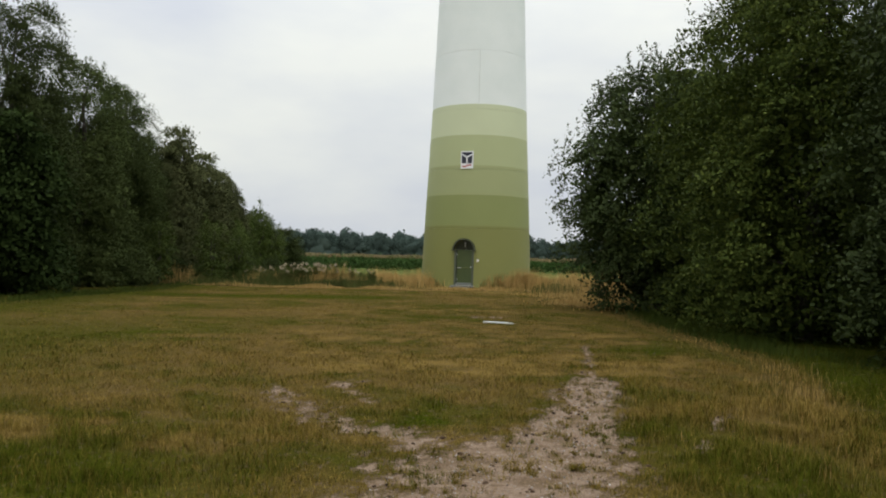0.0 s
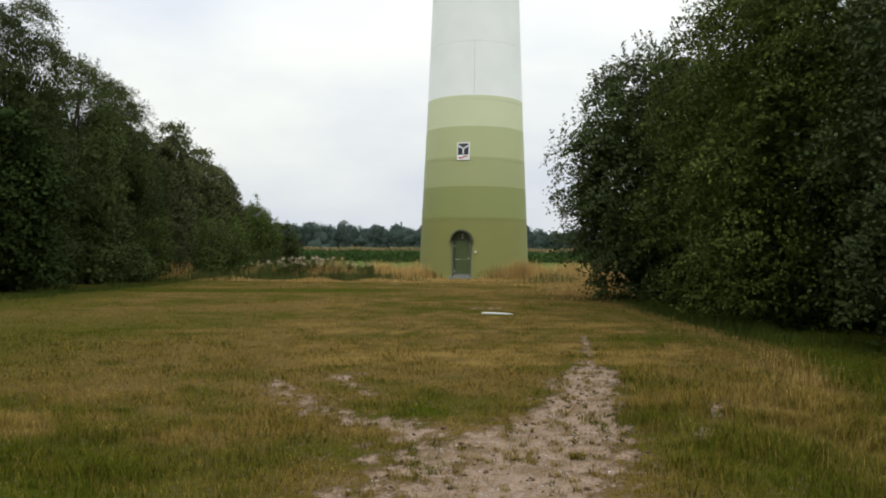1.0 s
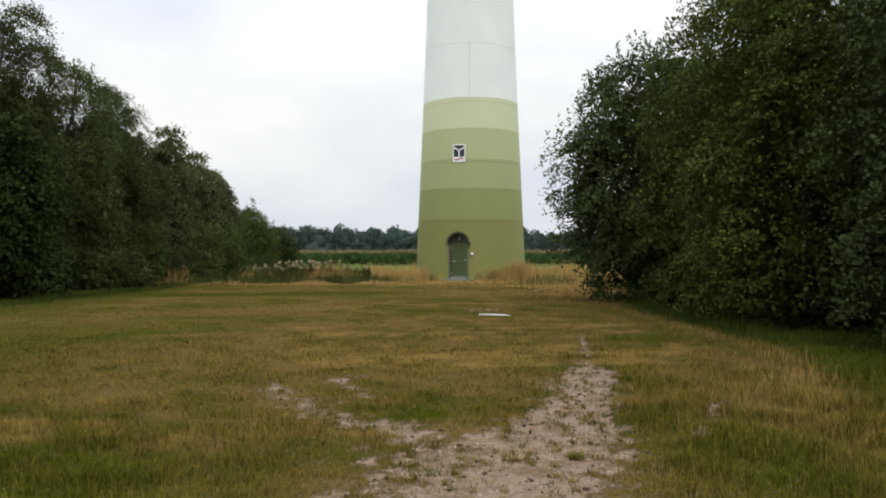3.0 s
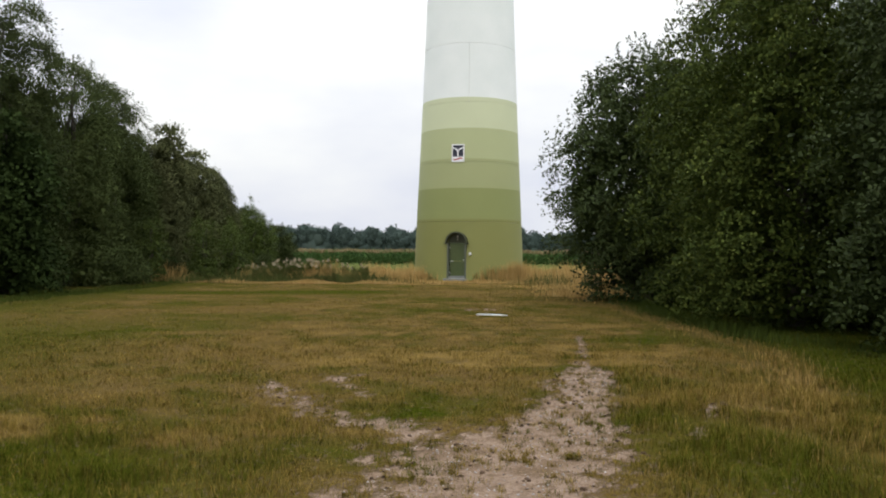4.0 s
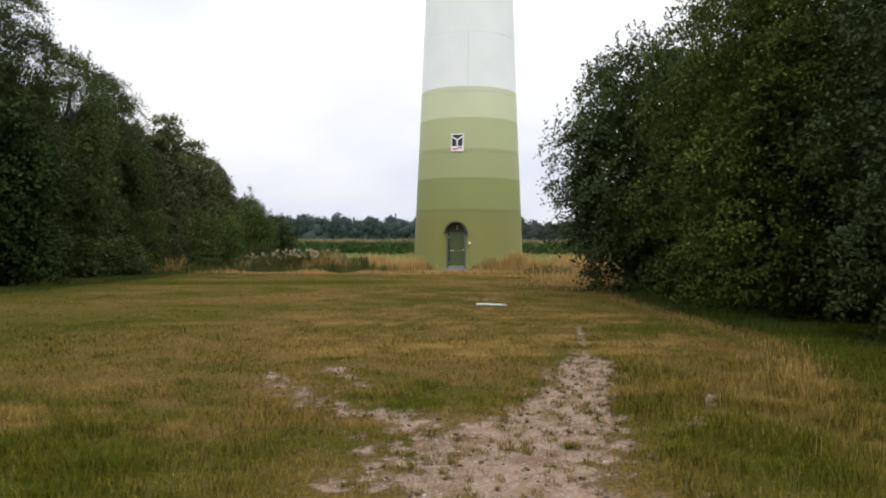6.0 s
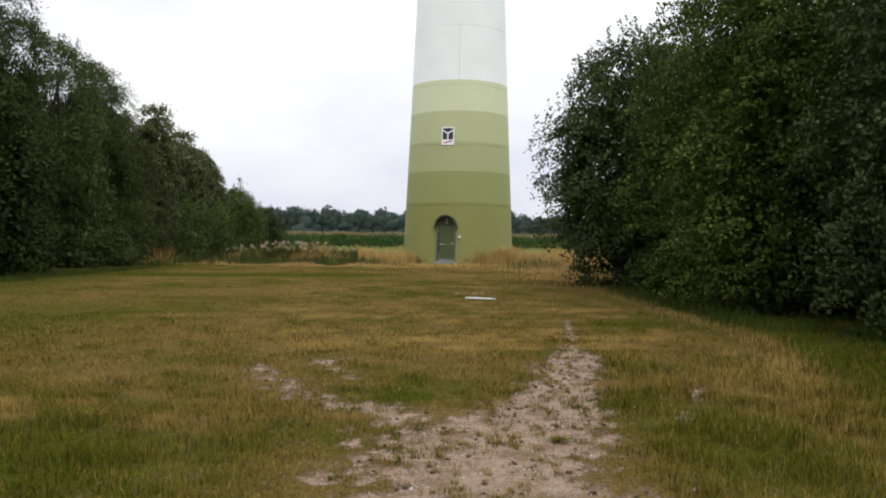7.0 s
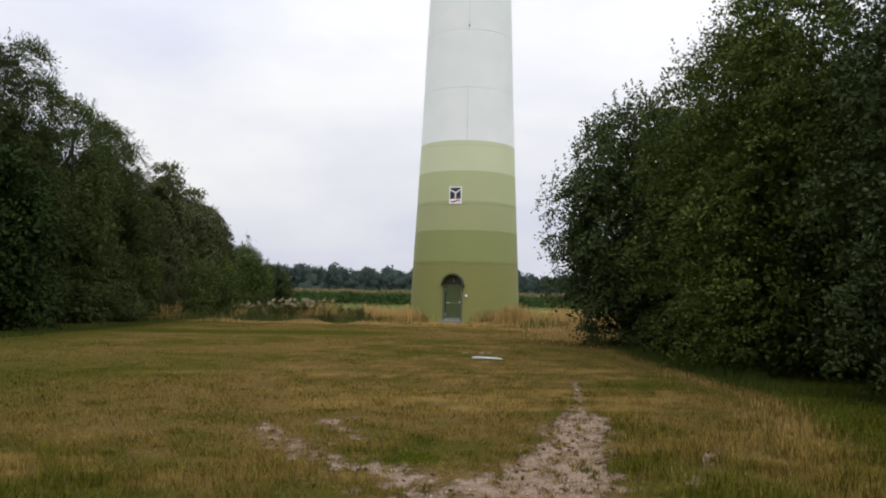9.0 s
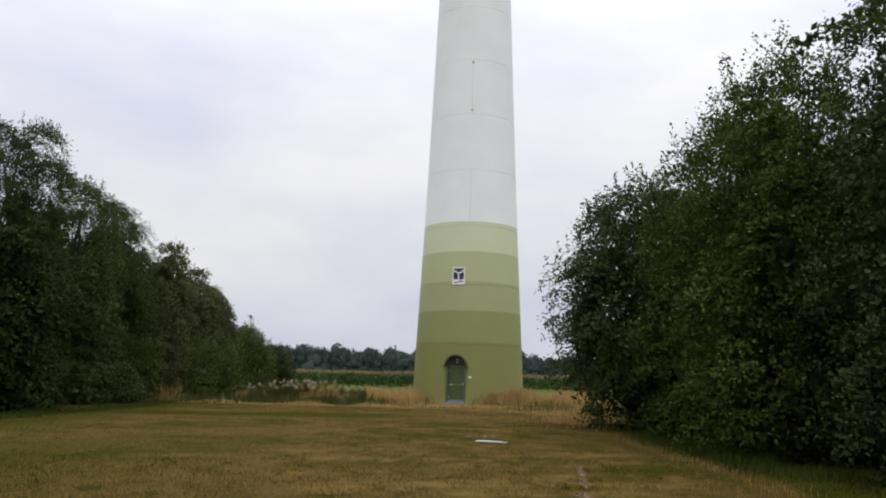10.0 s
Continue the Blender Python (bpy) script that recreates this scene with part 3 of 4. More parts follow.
# ---- trees ----
def crown_mesh(name, seed, height, radius, low, skirt, lobes, clumps, per, leaf, mats, slim=0.55, spikes=60, droop=0.0, clump=0.42, inner=9000, dome=2.2, billow=0.36, spike=1.1):
    """Sprays of leaves like small umbrellas on the skin of uneven billows. Deep gaps stay between the sprays; upright shoots stand out of the top."""
    rng = np.random.RandomState(seed)

    def reach(u):
        return radius * np.clip(1 - np.clip(u, 0, 1) ** dome, 0, 1) ** (1.2 / dome) * (skirt + (1 - skirt) * soft(u / 0.3))

    us = np.concatenate([(np.arange(lobes) + rng.uniform(0, 1, lobes)) / lobes * 0.95, rng.uniform(0, 0.08, 6 if skirt > 0.7 else 3)])
    count = len(us)
    turn = np.arange(count) * 2.39996 + rng.uniform(-0.5, 0.5, count)
    size = billow * radius * rng.uniform(0.62, 1.3, count) * (1 - 0.40 * us)
    tall = np.array([1.0, 1.0, 1.25])
    far = np.maximum(reach(us) * rng.uniform(0.86, 1.10, count) - size * 0.8, 0.0)
    centre = np.stack([np.cos(turn) * far, np.sin(turn) * far, low + us * (height - low)], 1)
    centre[:, 2] = np.clip(centre[:, 2], size * 0.7, height - size * 1.1)
    tries = clumps * 4
    pick = rng.choice(count, tries, p=size ** 2 / np.sum(size ** 2))
    ways = unit(rng.normal(0, 1, (tries, 3)) + np.array([0, 0, 0.35]))
    at = centre[pick] + ways * tall * (size[pick] * rng.uniform(0.78, 1.12, tries))[:, None]
    deep = np.min(np.linalg.norm((at[:, None] - centre[None]) / tall, axis=2) / size[None], axis=1)
    keep = np.where((deep > 0.74) & (at[:, 2] > 0.15))[0][:clumps]
    at, ways, home = at[keep], ways[keep], pick[keep]
    wide = clump * rng.lognormal(0, 0.32, len(at))
    k = np.repeat(np.arange(len(at)), per)
    # each spray: a drooping umbrella whose axis leans outwards
    axis = unit(ways[k] * np.array([1, 1, 0.5]) * 0.75 + np.array([0, 0, 0.8]))
    ang, r = rng.uniform(0, math.tau, len(k)), np.sqrt(rng.uniform(0, 1, len(k))) * rng.uniform(0.75, 1.25, len(k))
    s1 = unit(np.cross(axis, np.array([0.3, 0.7, 0.2])))
    s2 = np.cross(axis, s1)
    rim = s1 * np.cos(ang)[:, None] + s2 * np.sin(ang)[:, None]
    jut = unit(ways[k] * np.array([1, 1, 0.3]))
    spots = at[k] + (rim * r[:, None] + axis * (0.30 - 0.55 * r * r + rng.normal(0, 0.16, len(k)))[:, None] + jut * (0.5 * r * (np.sum(rim * jut, 1) > 0.3))[:, None]) * wide[k][:, None]
    spots[:, 2] = np.maximum(spots[:, 2], 0.05)
    along = rim * r[:, None] + axis * 0.25 + rng.normal(0, 0.35, (len(k), 3))
    leaves = leaf_quads(rng, spots, along, np.full(len(k), leaf), slim, droop)
    out = 0.6 * unit(rim * r[:, None] + axis * 0.9) + 0.55 * unit((at - centre[home]) / tall)[k]
    # upright shoots, thick with leaves at the foot and thin at the tip
    crest = np.where((at[:, 2] > low + 0.35 * (height - low)) & (ways[:, 2] > 0.15))[0]
    chosen = rng.choice(crest, min(spikes, len(crest)), replace=False)
    j = np.repeat(chosen, 34)
    long = rng.uniform(0.35, 1.0, len(at)) * spike
    lean = unit(ways * 0.25 + rng.normal(0, 0.10, (len(at), 3)) + np.array([0, 0, 1.0]))
    run = rng.uniform(0, 1, len(j))
    shoots = at[j] + lean[j] * (run * long[j])[:, None] + rng.normal(0, 1, (len(j), 3)) * (0.03 + 0.13 * (1 - run))[:, None]
    shoot_leaves = leaf_quads(rng, shoots, lean[j] * 0.7 + rng.normal(0, 0.6, (len(j), 3)), np.full(len(j), leaf * 0.9), slim, droop)
    # shaded leaves deep in the crown
    pick = rng.choice(np.where(us < 0.72)[0], inner)
    deep_at = centre[pick] * np.array([0.85, 0.85, 1]) + unit(rng.normal(0, 1, (inner, 3))) * tall * (size[pick] * rng.uniform(0.3, 0.72, inner))[:, None]
    deep_at[:, 2] = np.maximum(deep_at[:, 2], 0.1)
    inner_leaves = leaf_quads(rng, deep_at, rng.normal(0, 1, (inner, 3)), np.full(inner, leaf * 2.0), 0.62)
    outward = np.concatenate([out, lean[j] * 0.5 + rng.normal(0, 0.5, (len(j), 3)), rng.normal(0, 1, (inner, 3))])
    return quads(name, np.concatenate([leaves, shoot_leaves, inner_leaves]), 4, mats, outward=outward), centre


def build_tree(name, label, group, seed, height, radius, low, skirt, lobes, clumps, per, leaf, mats, **more):
    me, boughs = crown_mesh("crown", seed, height, radius, low, skirt, lobes, clumps, per, leaf, mats, **more)
    rng = random.Random(seed)
    tree = thing(name, label, "tree", group=group)
    path = [Vector((rng.uniform(-0.1, 0.1) * k, rng.uniform(-0.1, 0.1) * k, -0.15 + k * height * 0.13)) for k in range(8)]
    part("trunk", stick(path, [0.02 * height * (1.05 - 0.13 * k) + 0.012 for k in range(8)], 9), BARK, tree, smooth=True)
    for c in [boughs[i] for i in range(1, len(boughs), max(1, len(boughs) // 8))]:
        root = min(c[2] * 0.65, height * 0.75)
        start = path[0].lerp(path[-1], (root + 0.15) / (height * 0.91 + 0.15))
        end = Vector(c)
        mid = start.lerp(end, 0.5) + Vector((0, 0, 0.12 * (end - start).length))
        part("limb", stick([start, mid, end], [0.008 * height, 0.005 * height, 0.012], 6), BARK, tree, smooth=True)
    crown = new("crown", me)
    crown.parent = tree
    return tree


def put(tree, x, y, turn=0.0, scale=1.0, tall=None):
    tree.matrix_basis = pose(x, y, 0, 0, 0, turn) @ Matrix.Diagonal((scale, scale, tall or scale, 1))
    return tree


def put_copy(tree, x, y, turn, scale=1.0, tall=None):
    own = tree.scale.copy()
    m = pose(x, y, 0, 0, 0, turn) @ Matrix.Diagonal((scale / own[0], scale / own[1], (tall or scale) / own[2], 1))
    return copy_thing(tree, m)


RIGHT, LEFT = "trees along the sunny edge", "trees along the shady edge"
BROAD = "dense dark green broadleaved tree with leaves down to the grass"
oak = build_tree("broadleaf_tree", "dark green broadleaved tree with overhanging low boughs", RIGHT, 31, 8.7, 3.45, 0.9, 0.60, 44, 1000, 62, 0.115, [LEAF_OAK], slim=0.75, clump=0.40, spikes=260, dome=2.6, spike=1.3, inner=11000)
put(oak, 7.4, 29.0, 20)
second = build_tree("broadleaf_tree", BROAD, RIGHT, 47, 9.4, 3.5, 0.5, 0.76, 44, 1000, 62, 0.105, [LEAF_RIGHT], slim=0.7, clump=0.36, spikes=320, spike=1.6)
put(second, 9.0, 23.0, 0)
third = build_tree("broadleaf_tree", BROAD, RIGHT, 53, 9.4, 2.9, 0.5, 0.80, 46, 1150, 64, 0.095, [LEAF_RIGHT], slim=0.7, clump=0.32, spikes=340, spike=1.6)
put(third, 8.3, 18.8, 0)
fourth = build_tree("broadleaf_tree", BROAD, RIGHT, 61, 10.4, 2.9, 0.4, 0.80, 50, 1300, 66, 0.090, [LEAF_OAK], slim=0.7, clump=0.30, dome=3.0, spikes=220, spike=1.4)
put(fourth, 9.6, 13.3, 0)
near_tree = put_copy(fourth, 10.2, 8.4, 140)


def add_bough(tree):
    """A long bough with larger leaves that hangs out over the meadow."""
    rng = np.random.RandomState(19)
    path = [Vector(p) for p in ((9.6, 9.6, 6.2), (7.8, 10.4, 7.1), (6.4, 10.9, 7.3), (5.1, 11.1, 6.65))]
    limb = part("limb", stick(path, [0.035, 0.024, 0.015, 0.005], 6), BARK, tree, "slender overhanging bough", True)
    n = 420
    run = rng.uniform(0.12, 1.0, n) ** 0.8 * 3
    k = np.minimum(run.astype(int), 2)
    pts = np.array(path)
    at = pts[k] + (pts[k + 1] - pts[k]) * (run - k)[:, None] + rng.normal(0, 1, (n, 3)) * (0.05 + 0.11 * (3 - run))[:, None]
    leaves = new("bough_foliage", quads("bough_foliage", leaf_quads(rng, at, rng.normal(0, 0.6, (n, 3)) + np.array([-0.4, 0, -0.5]), np.full(n, 0.125), 0.62), 4, [LEAF_RIGHT]))
    leaves.parent = tree
    bpy.context.view_layer.update()
    for ob in (limb, leaves):
        ob.matrix_parent_inverse = tree.matrix_world.inverted()


add_bough(near_tree)
behind = build_tree("broadleaf_tree", BROAD, RIGHT, 67, 10.0, 3.9, 0.3, 0.85, 36, 420, 34, 0.22, [LEAF_OAK], slim=0.7, clump=0.5, inner=3500)
put(behind, 11.0, 35.5, 200, 0.95)
for x, y, turn, s in ((14.5, 27.0, 80, 1.0), (15.0, 20.5, 200, 1.08), (15.8, 14.0, 310, 1.1), (13.5, 42.0, 40, 0.9)):
    put_copy(behind, x, y, turn, s)

FINE = "dense grey-green fine-leaved tree with soft feathery top"
DUSKY = "dark olive broadleaved tree with a rounded dense crown"
willow = build_tree("fine_leaved_tree", FINE, LEFT, 71, 11.0, 2.7, 0.2, 0.88, 44, 1450, 62, 0.130, [LEAF_LEFT], dome=3.0, slim=0.36, droop=0.1, clump=0.42, spikes=170, inner=9000, billow=0.42)
birch = build_tree("fine_leaved_tree", FINE, LEFT, 97, 11.0, 2.5, 0.2, 0.85, 34, 950, 58, 0.150, [LEAF_LEFT], dome=2.6, slim=0.36, droop=0.1, clump=0.45, spikes=150, inner=8000, billow=0.46)
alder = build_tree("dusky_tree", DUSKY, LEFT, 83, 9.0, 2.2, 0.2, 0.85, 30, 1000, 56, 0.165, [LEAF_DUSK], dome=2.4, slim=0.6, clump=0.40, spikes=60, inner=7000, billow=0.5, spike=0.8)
shaded = build_tree("fine_leaved_tree", FINE, LEFT, 101, 10.6, 4.0, 0.2, 0.85, 30, 460, 32, 0.27, [LEAF_LEFT], dome=2.4, slim=0.5, clump=0.62, spikes=50, inner=3500)
put(willow, -18.9, 33.0, 0, 1.0, 1.10)
put(birch, -18.7, 39.0, 0, 1.0, 1.0)
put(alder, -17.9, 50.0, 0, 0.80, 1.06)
put(shaded, -25.0, 37.0, 0, 1.0, 0.95)
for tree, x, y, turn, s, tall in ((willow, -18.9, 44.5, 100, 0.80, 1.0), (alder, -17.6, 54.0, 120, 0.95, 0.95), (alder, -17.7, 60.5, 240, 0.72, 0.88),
                                  (birch, -19.5, 26.5, 160, 1.1, 1.05), (birch, -19.8, 48.5, 250, 0.9, 0.82),
                                  (shaded, -25.0, 29.0, 150, 1.0, 1.0), (shaded, -26.0, 46.0, 20, 1.0, 0.95), (shaded, -26.0, 57.0, 300, 1.0, 0.85),
                                  (shaded, -21.5, 72.0, 190, 0.8, 0.56), (birch, -23.0, 92.0, 30, 1.0, 0.62), (shaded, -25.0, 116.0, 10, 0.8, 0.55), (shaded, -30.0, 112.0, 40, 1.2, 0.72), (shaded, -30.0, 76.0, 40, 1.0, 0.72)):
    put_copy(tree, x, y, turn, s, tall)

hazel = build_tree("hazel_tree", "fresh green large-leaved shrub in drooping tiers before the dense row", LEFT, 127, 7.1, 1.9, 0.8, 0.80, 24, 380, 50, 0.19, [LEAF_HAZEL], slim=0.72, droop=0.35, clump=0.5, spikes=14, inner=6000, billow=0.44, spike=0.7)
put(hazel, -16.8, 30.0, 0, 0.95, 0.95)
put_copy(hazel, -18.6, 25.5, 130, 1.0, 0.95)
sapling = build_tree("young_tree", "light green young tree with open boughs beside the dense row", "young trees", 113, 4.2, 1.2, 0.5, 0.6, 14, 80, 34, 0.15, [LEAF_YOUNG], slim=0.5, spikes=40, clump=0.36, inner=200, billow=0.5)
put(sapling, -14.4, 47.0, 0, 1.0, 0.84)
for x, y, turn, s in ((-13.2, 48.5, 90, 0.75), (-16.5, 44.0, 200, 0.8), (-16.4, 58.5, 300, 1.0), (-15.4, 57.0, 30, 0.85), (-21.6, 88.0, 80, 1.6), (-22.8, 87.0, 210, 1.35), (-20.4, 89.0, 320, 1.25)):
    put_copy(sapling, x, y, turn, s)
low_shrub = build_tree("low_shrub", "low dense green shrub at the feet of the trees", "low shrubs", 131, 2.2, 1.3, 0.1, 0.95, 12, 170, 36, 0.14, [LEAF_LEFT], slim=0.5, spikes=30, clump=0.34, inner=1200, billow=0.5, spike=0.6)
put(low_shrub, -15.9, 50.2, 0, 0.9, 0.75)
for x, y, turn, s in ((-14.2, 53.5, 60, 0.75), (-12.7, 55.0, 130, 0.65), (-17.2, 47.0, 210, 0.9), (-16.8, 41.5, 10, 0.8), (-17.1, 54.0, 280, 1.1)):
    put_copy(low_shrub, x, y, turn, s)


# ---- grasses ----
def blades(name, rng, x, y, tall, wide, lean, mats, value=None):
    """Bent blades of five corners, each an island of its own."""
    n = len(x)
    turn = rng.uniform(0, math.tau, n)
    out = np.stack([np.cos(turn), np.sin(turn), np.zeros(n)], 1)
    side = np.stack([-np.sin(turn), np.cos(turn), np.zeros(n)], 1) * (wide * 0.5)[:, None]
    foot = np.stack([x, y, relief_at(x, y) - 0.005], 1)
    up = np.array([0, 0, 1.0])
    mid = foot + up * (tall * 0.6)[:, None] + out * (tall * lean * 0.3)[:, None]
    tip = foot + up * (tall * (1 - 0.25 * lean))[:, None] + out * (tall * lean)[:, None]
    v = np.stack([foot - side, foot + side, mid + side * 0.8, tip, mid - side * 0.8], 1)
    me = bpy.data.meshes.new(name)
    me.vertices.add(n * 5)
    me.vertices.foreach_set("co", v.reshape(-1).astype(np.float32))
    me.loops.add(n * 7)
    me.loops.foreach_set("vertex_index", (np.arange(n)[:, None] * 5 + np.array([0, 1, 2, 4, 4, 2, 3])).ravel().astype(np.int32))
    me.polygons.add(n * 2)
    me.polygons.foreach_set("loop_start", (np.arange(n)[:, None] * 7 + np.array([0, 4])).ravel().astype(np.int32))
    me.polygons.foreach_set("loop_total", np.tile([4, 3], n).astype(np.int32))
    for m in mats:
        me.materials.append(m)
    me.update(calc_edges=True)
    if value is not None:
        layer = me.attributes.new("lush", "FLOAT", "FACE")
        layer.data.foreach_set("value", np.repeat(value, 2).astype(np.float32))
    return new(name, me)


def facing_up(m, share):
    """Blades of a dense sward share the light of the sward: their normals lean upwards."""
    n, l = m.node_tree.nodes, m.node_tree.links
    geo = n.new("ShaderNodeNewGeometry")
    mix = n.new("ShaderNodeMix")
    mix.data_type = "VECTOR"
    mix.inputs[0].default_value = share
    mix.inputs[5].default_value = (0, 0, 1)
    l.new(geo.outputs["Normal"], mix.inputs[4])
    l.new(mix.outputs[1], n["Principled BSDF"].inputs["Normal"])
    return m


def blade_material():
    m = leafy("meadow_blades", ((0.085, 0.055, 0.011), (0.134, 0.089, 0.018), (0.221, 0.149, 0.039)), 0.9, 0.15, 0.0, 0.0)
    n, l = m.node_tree.nodes, m.node_tree.links
    dry = [x for x in n if x.type == "VALTORGB"][0]
    fresh = n.new("ShaderNodeValToRGB")
    fresh.color_ramp.elements[0].color, fresh.color_ramp.elements[1].color = (0.023, 0.032, 0.003, 1), (0.072, 0.082, 0.009, 1)
    l.new(dry.inputs["Fac"].links[0].from_socket, fresh.inputs["Fac"])
    a = n.new("ShaderNodeAttribute")
    a.attribute_name = "lush"
    x = n.new("ShaderNodeMix")
    x.data_type = "RGBA"
    l.new(a.outputs["Fac"], x.inputs[0])
    l.new(dry.outputs["Color"], x.inputs[6])
    l.new(fresh.outputs["Color"], x.inputs[7])
    x.clamp_factor = True
    pale = n.new("ShaderNodeValToRGB")
    pale.color_ramp.elements[0].color, pale.color_ramp.elements[1].color = (0.162, 0.110, 0.027, 1), (0.295, 0.217, 0.065, 1)
    l.new(dry.inputs["Fac"].links[0].from_socket, pale.inputs["Fac"])
    bleach = n.new("ShaderNodeMapRange")
    for key, value in (("From Min", 0.0), ("From Max", -1.0), ("To Min", 0.0), ("To Max", 1.0)):
        bleach.inputs[key].default_value = value
    l.new(a.outputs["Fac"], bleach.inputs["Value"])
    base = x
    x = n.new("ShaderNodeMix")
    x.data_type = "RGBA"
    l.new(bleach.outputs["Result"], x.inputs[0])
    l.new(base.outputs[2], x.inputs[6])
    l.new(pale.outputs["Color"], x.inputs[7])
    for target in (n["Principled BSDF"].inputs["Base Color"], [k for k in n if k.type == "BSDF_TRANSLUCENT"][0].inputs["Color"]):
        l.new(x.outputs[2], target)
    return facing_up(m, 0.6)


def build_meadow():
    rng = np.random.RandomState(5)
    xs, ys, hs, ws = [], [], [], []
    for y0, y1, density, tall, wide in ((4.2, 9, 1900, 0.045, 0.0045), (9, 15, 700, 0.045, 0.007), (15, 26, 220, 0.027, 0.011), (26, 40, 60, 0.026, 0.018), (40, 58, 24, 0.045, 0.026)):
        n = int((y1 * y1 - y0 * y0) * 0.62 * density)
        y = np.sqrt(rng.uniform(y0 * y0, y1 * y1, n))
        x = rng.uniform(-0.62, 0.62, n) * y
        y = np.maximum(y * (1 + rng.normal(0, 0.07, n)), 4.1)
        x = np.clip(x, -17, 13)
        tuft = waves(x, y, 7.0, 31) * 0.5 + waves(x, y, 2.4, 33) * 0.5
        keep = (rng.uniform(0, 1, n) < np.clip(1.0 - 1.65 * sand_at(x, y), 0, 1) + 0.03) & (tuft + rng.uniform(-0.6, 0.9, n) > -0.42)
        keep &= ~((np.hypot(x - TOWER[0], y - TOWER[1]) < 3.9) | ((np.abs(x - 1.2) < 0.42) & (np.abs(y - 21.6) < 0.5)))
        x, y, t = x[keep], y[keep], tuft[keep]
        xs.append(x), ys.append(y)
        h = tall * rng.lognormal(0, 0.35, len(x)) * (1 + 0.8 * np.clip(t, -0.8, 1)) * (1 - 0.5 * sand_at(x, y))
        # taller blades in the near corners, to darken them by shading each other
        rank = soft((x - 1.4) / 0.7) * soft((12 - y) / 3) + 0.8 * soft((-0.9 - x) / 0.9) * soft((8.5 - y) / 2)
        h = h * (1 + 1.3 * rank * np.clip(0.75 + 0.6 * waves(x, y, 2.8, 37), 0, 1.4))
        stalk = rng.uniform(0, 1, len(x)) < 0.012
        h = np.minimum(h, tall * 4.2)
        hs.append(np.where(stalk, h * 2.2, h)), ws.append(np.where(stalk, wide * 0.5, wide) * rng.uniform(0.7, 1.3, len(x)))
    x, y, h, w = map(np.concatenate, (xs, ys, hs, ws))
    # small tufts that stand alone on the sand
    tx, ty = rng.uniform(-2.8, 3.0, 7000), rng.uniform(4.6, 13, 7000)
    alone = np.where(sand_at(tx, ty) > 0.2 + 0.5 * rng.uniform(0, 1, len(tx)) ** 2)[0][:280]
    k = np.repeat(alone, 30)
    spread = (0.015 + 0.07 * rng.uniform(0, 1, len(tx)) ** 2)[k]
    x, y = np.concatenate([x, tx[k] + rng.normal(0, 1, len(k)) * spread]), np.concatenate([y, ty[k] + rng.normal(0, 1, len(k)) * spread])
    h, w = np.concatenate([h, rng.uniform(0.02, 0.075, len(k))]), np.concatenate([w, rng.uniform(0.003, 0.006, len(k))])
    lush = np.clip(sward_at(x, y) + 0.36 * waves(x, y, 7.0, 31) + rng.normal(0, 0.38, len(x)), -1, 1)
    ob = blades("meadow_grass", rng, x, y, h, w, rng.uniform(0.3, 1.5, len(x)), [blade_material()], lush)
    tagged(ob, "short dry brown and green mown meadow grass", "grass", kind="stuff")


build_meadow()


def tall_grass(name, label, seed, patches, tall, wide, mats):
    """Standing dry grass in uneven patches (x, y, spread across, spread along, count)."""
    rng = np.random.RandomState(seed)
    x = np.concatenate([cx + rng.normal(0, sx, n) for cx, cy, sx, sy, n in patches])
    y = np.concatenate([cy + rng.normal(0, sy, n) for cx, cy, sx, sy, n in patches])
    keep = np.hypot(x - TOWER[0], y - TOWER[1]) > 3.95
    keep &= ~((np.abs(x - 0.65) < 1.0) & (np.abs(y - 50.5) < 2.4))
    x, y = x[keep], y[keep]
    h = tall * rng.uniform(0.3, 1.2, len(x)) * np.clip(0.75 + 0.6 * waves(x, y, 1.1, seed) + 0.3 * waves(x, y, 3.7, seed + 1), 0.2, 1.5)
    return tagged(blades(name, rng, x, y, h, wide * rng.uniform(0.6, 1.4, len(x)), rng.uniform(0.05, 0.5, len(x)), mats), label, "tall grass", kind="stuff")


facing_up(EDGE, 0.7)
facing_up(STRAW, 0.75)
facing_up(WEED, 0.8)
tall_grass("tall_dry_grass", "tall straw-coloured dry grass standing round the tower", 3, (
    (-3.6, 53.0, 1.3, 1.0, 2600), (-2.0, 52.6, 0.8, 0.5, 800), (3.6, 51.6, 1.0, 0.5, 1000), (5.6, 52.0, 1.2, 1.0, 1500), (7.6, 49.0, 1.2, 2.2, 2300), (8.4, 42.0, 0.9, 3.0, 2200), (7.4, 36.5, 0.6, 1.6, 900),
    (-16.5, 47.5, 0.7, 1.2, 1400), (0.0, 57.8, 6.0, 1.0, 3000), (-4.0, 50.6, 0.9, 0.7, 1500), (-7.6, 48.2, 1.2, 0.5, 800), (-11.5, 48.6, 1.4, 0.5, 500)), 1.12, 0.026, [STRAW])
tall_grass("short_straw", "calf-high pale straw in strips before the tower", 6, (
    (-8.0, 44.6, 4.0, 0.5, 2600), (2.5, 48.6, 3.6, 1.0, 3200), (6.5, 44.0, 1.2, 4.0, 2200), (5.6, 33.5, 0.8, 2.0, 1200)), 0.22, 0.03, [STRAW])
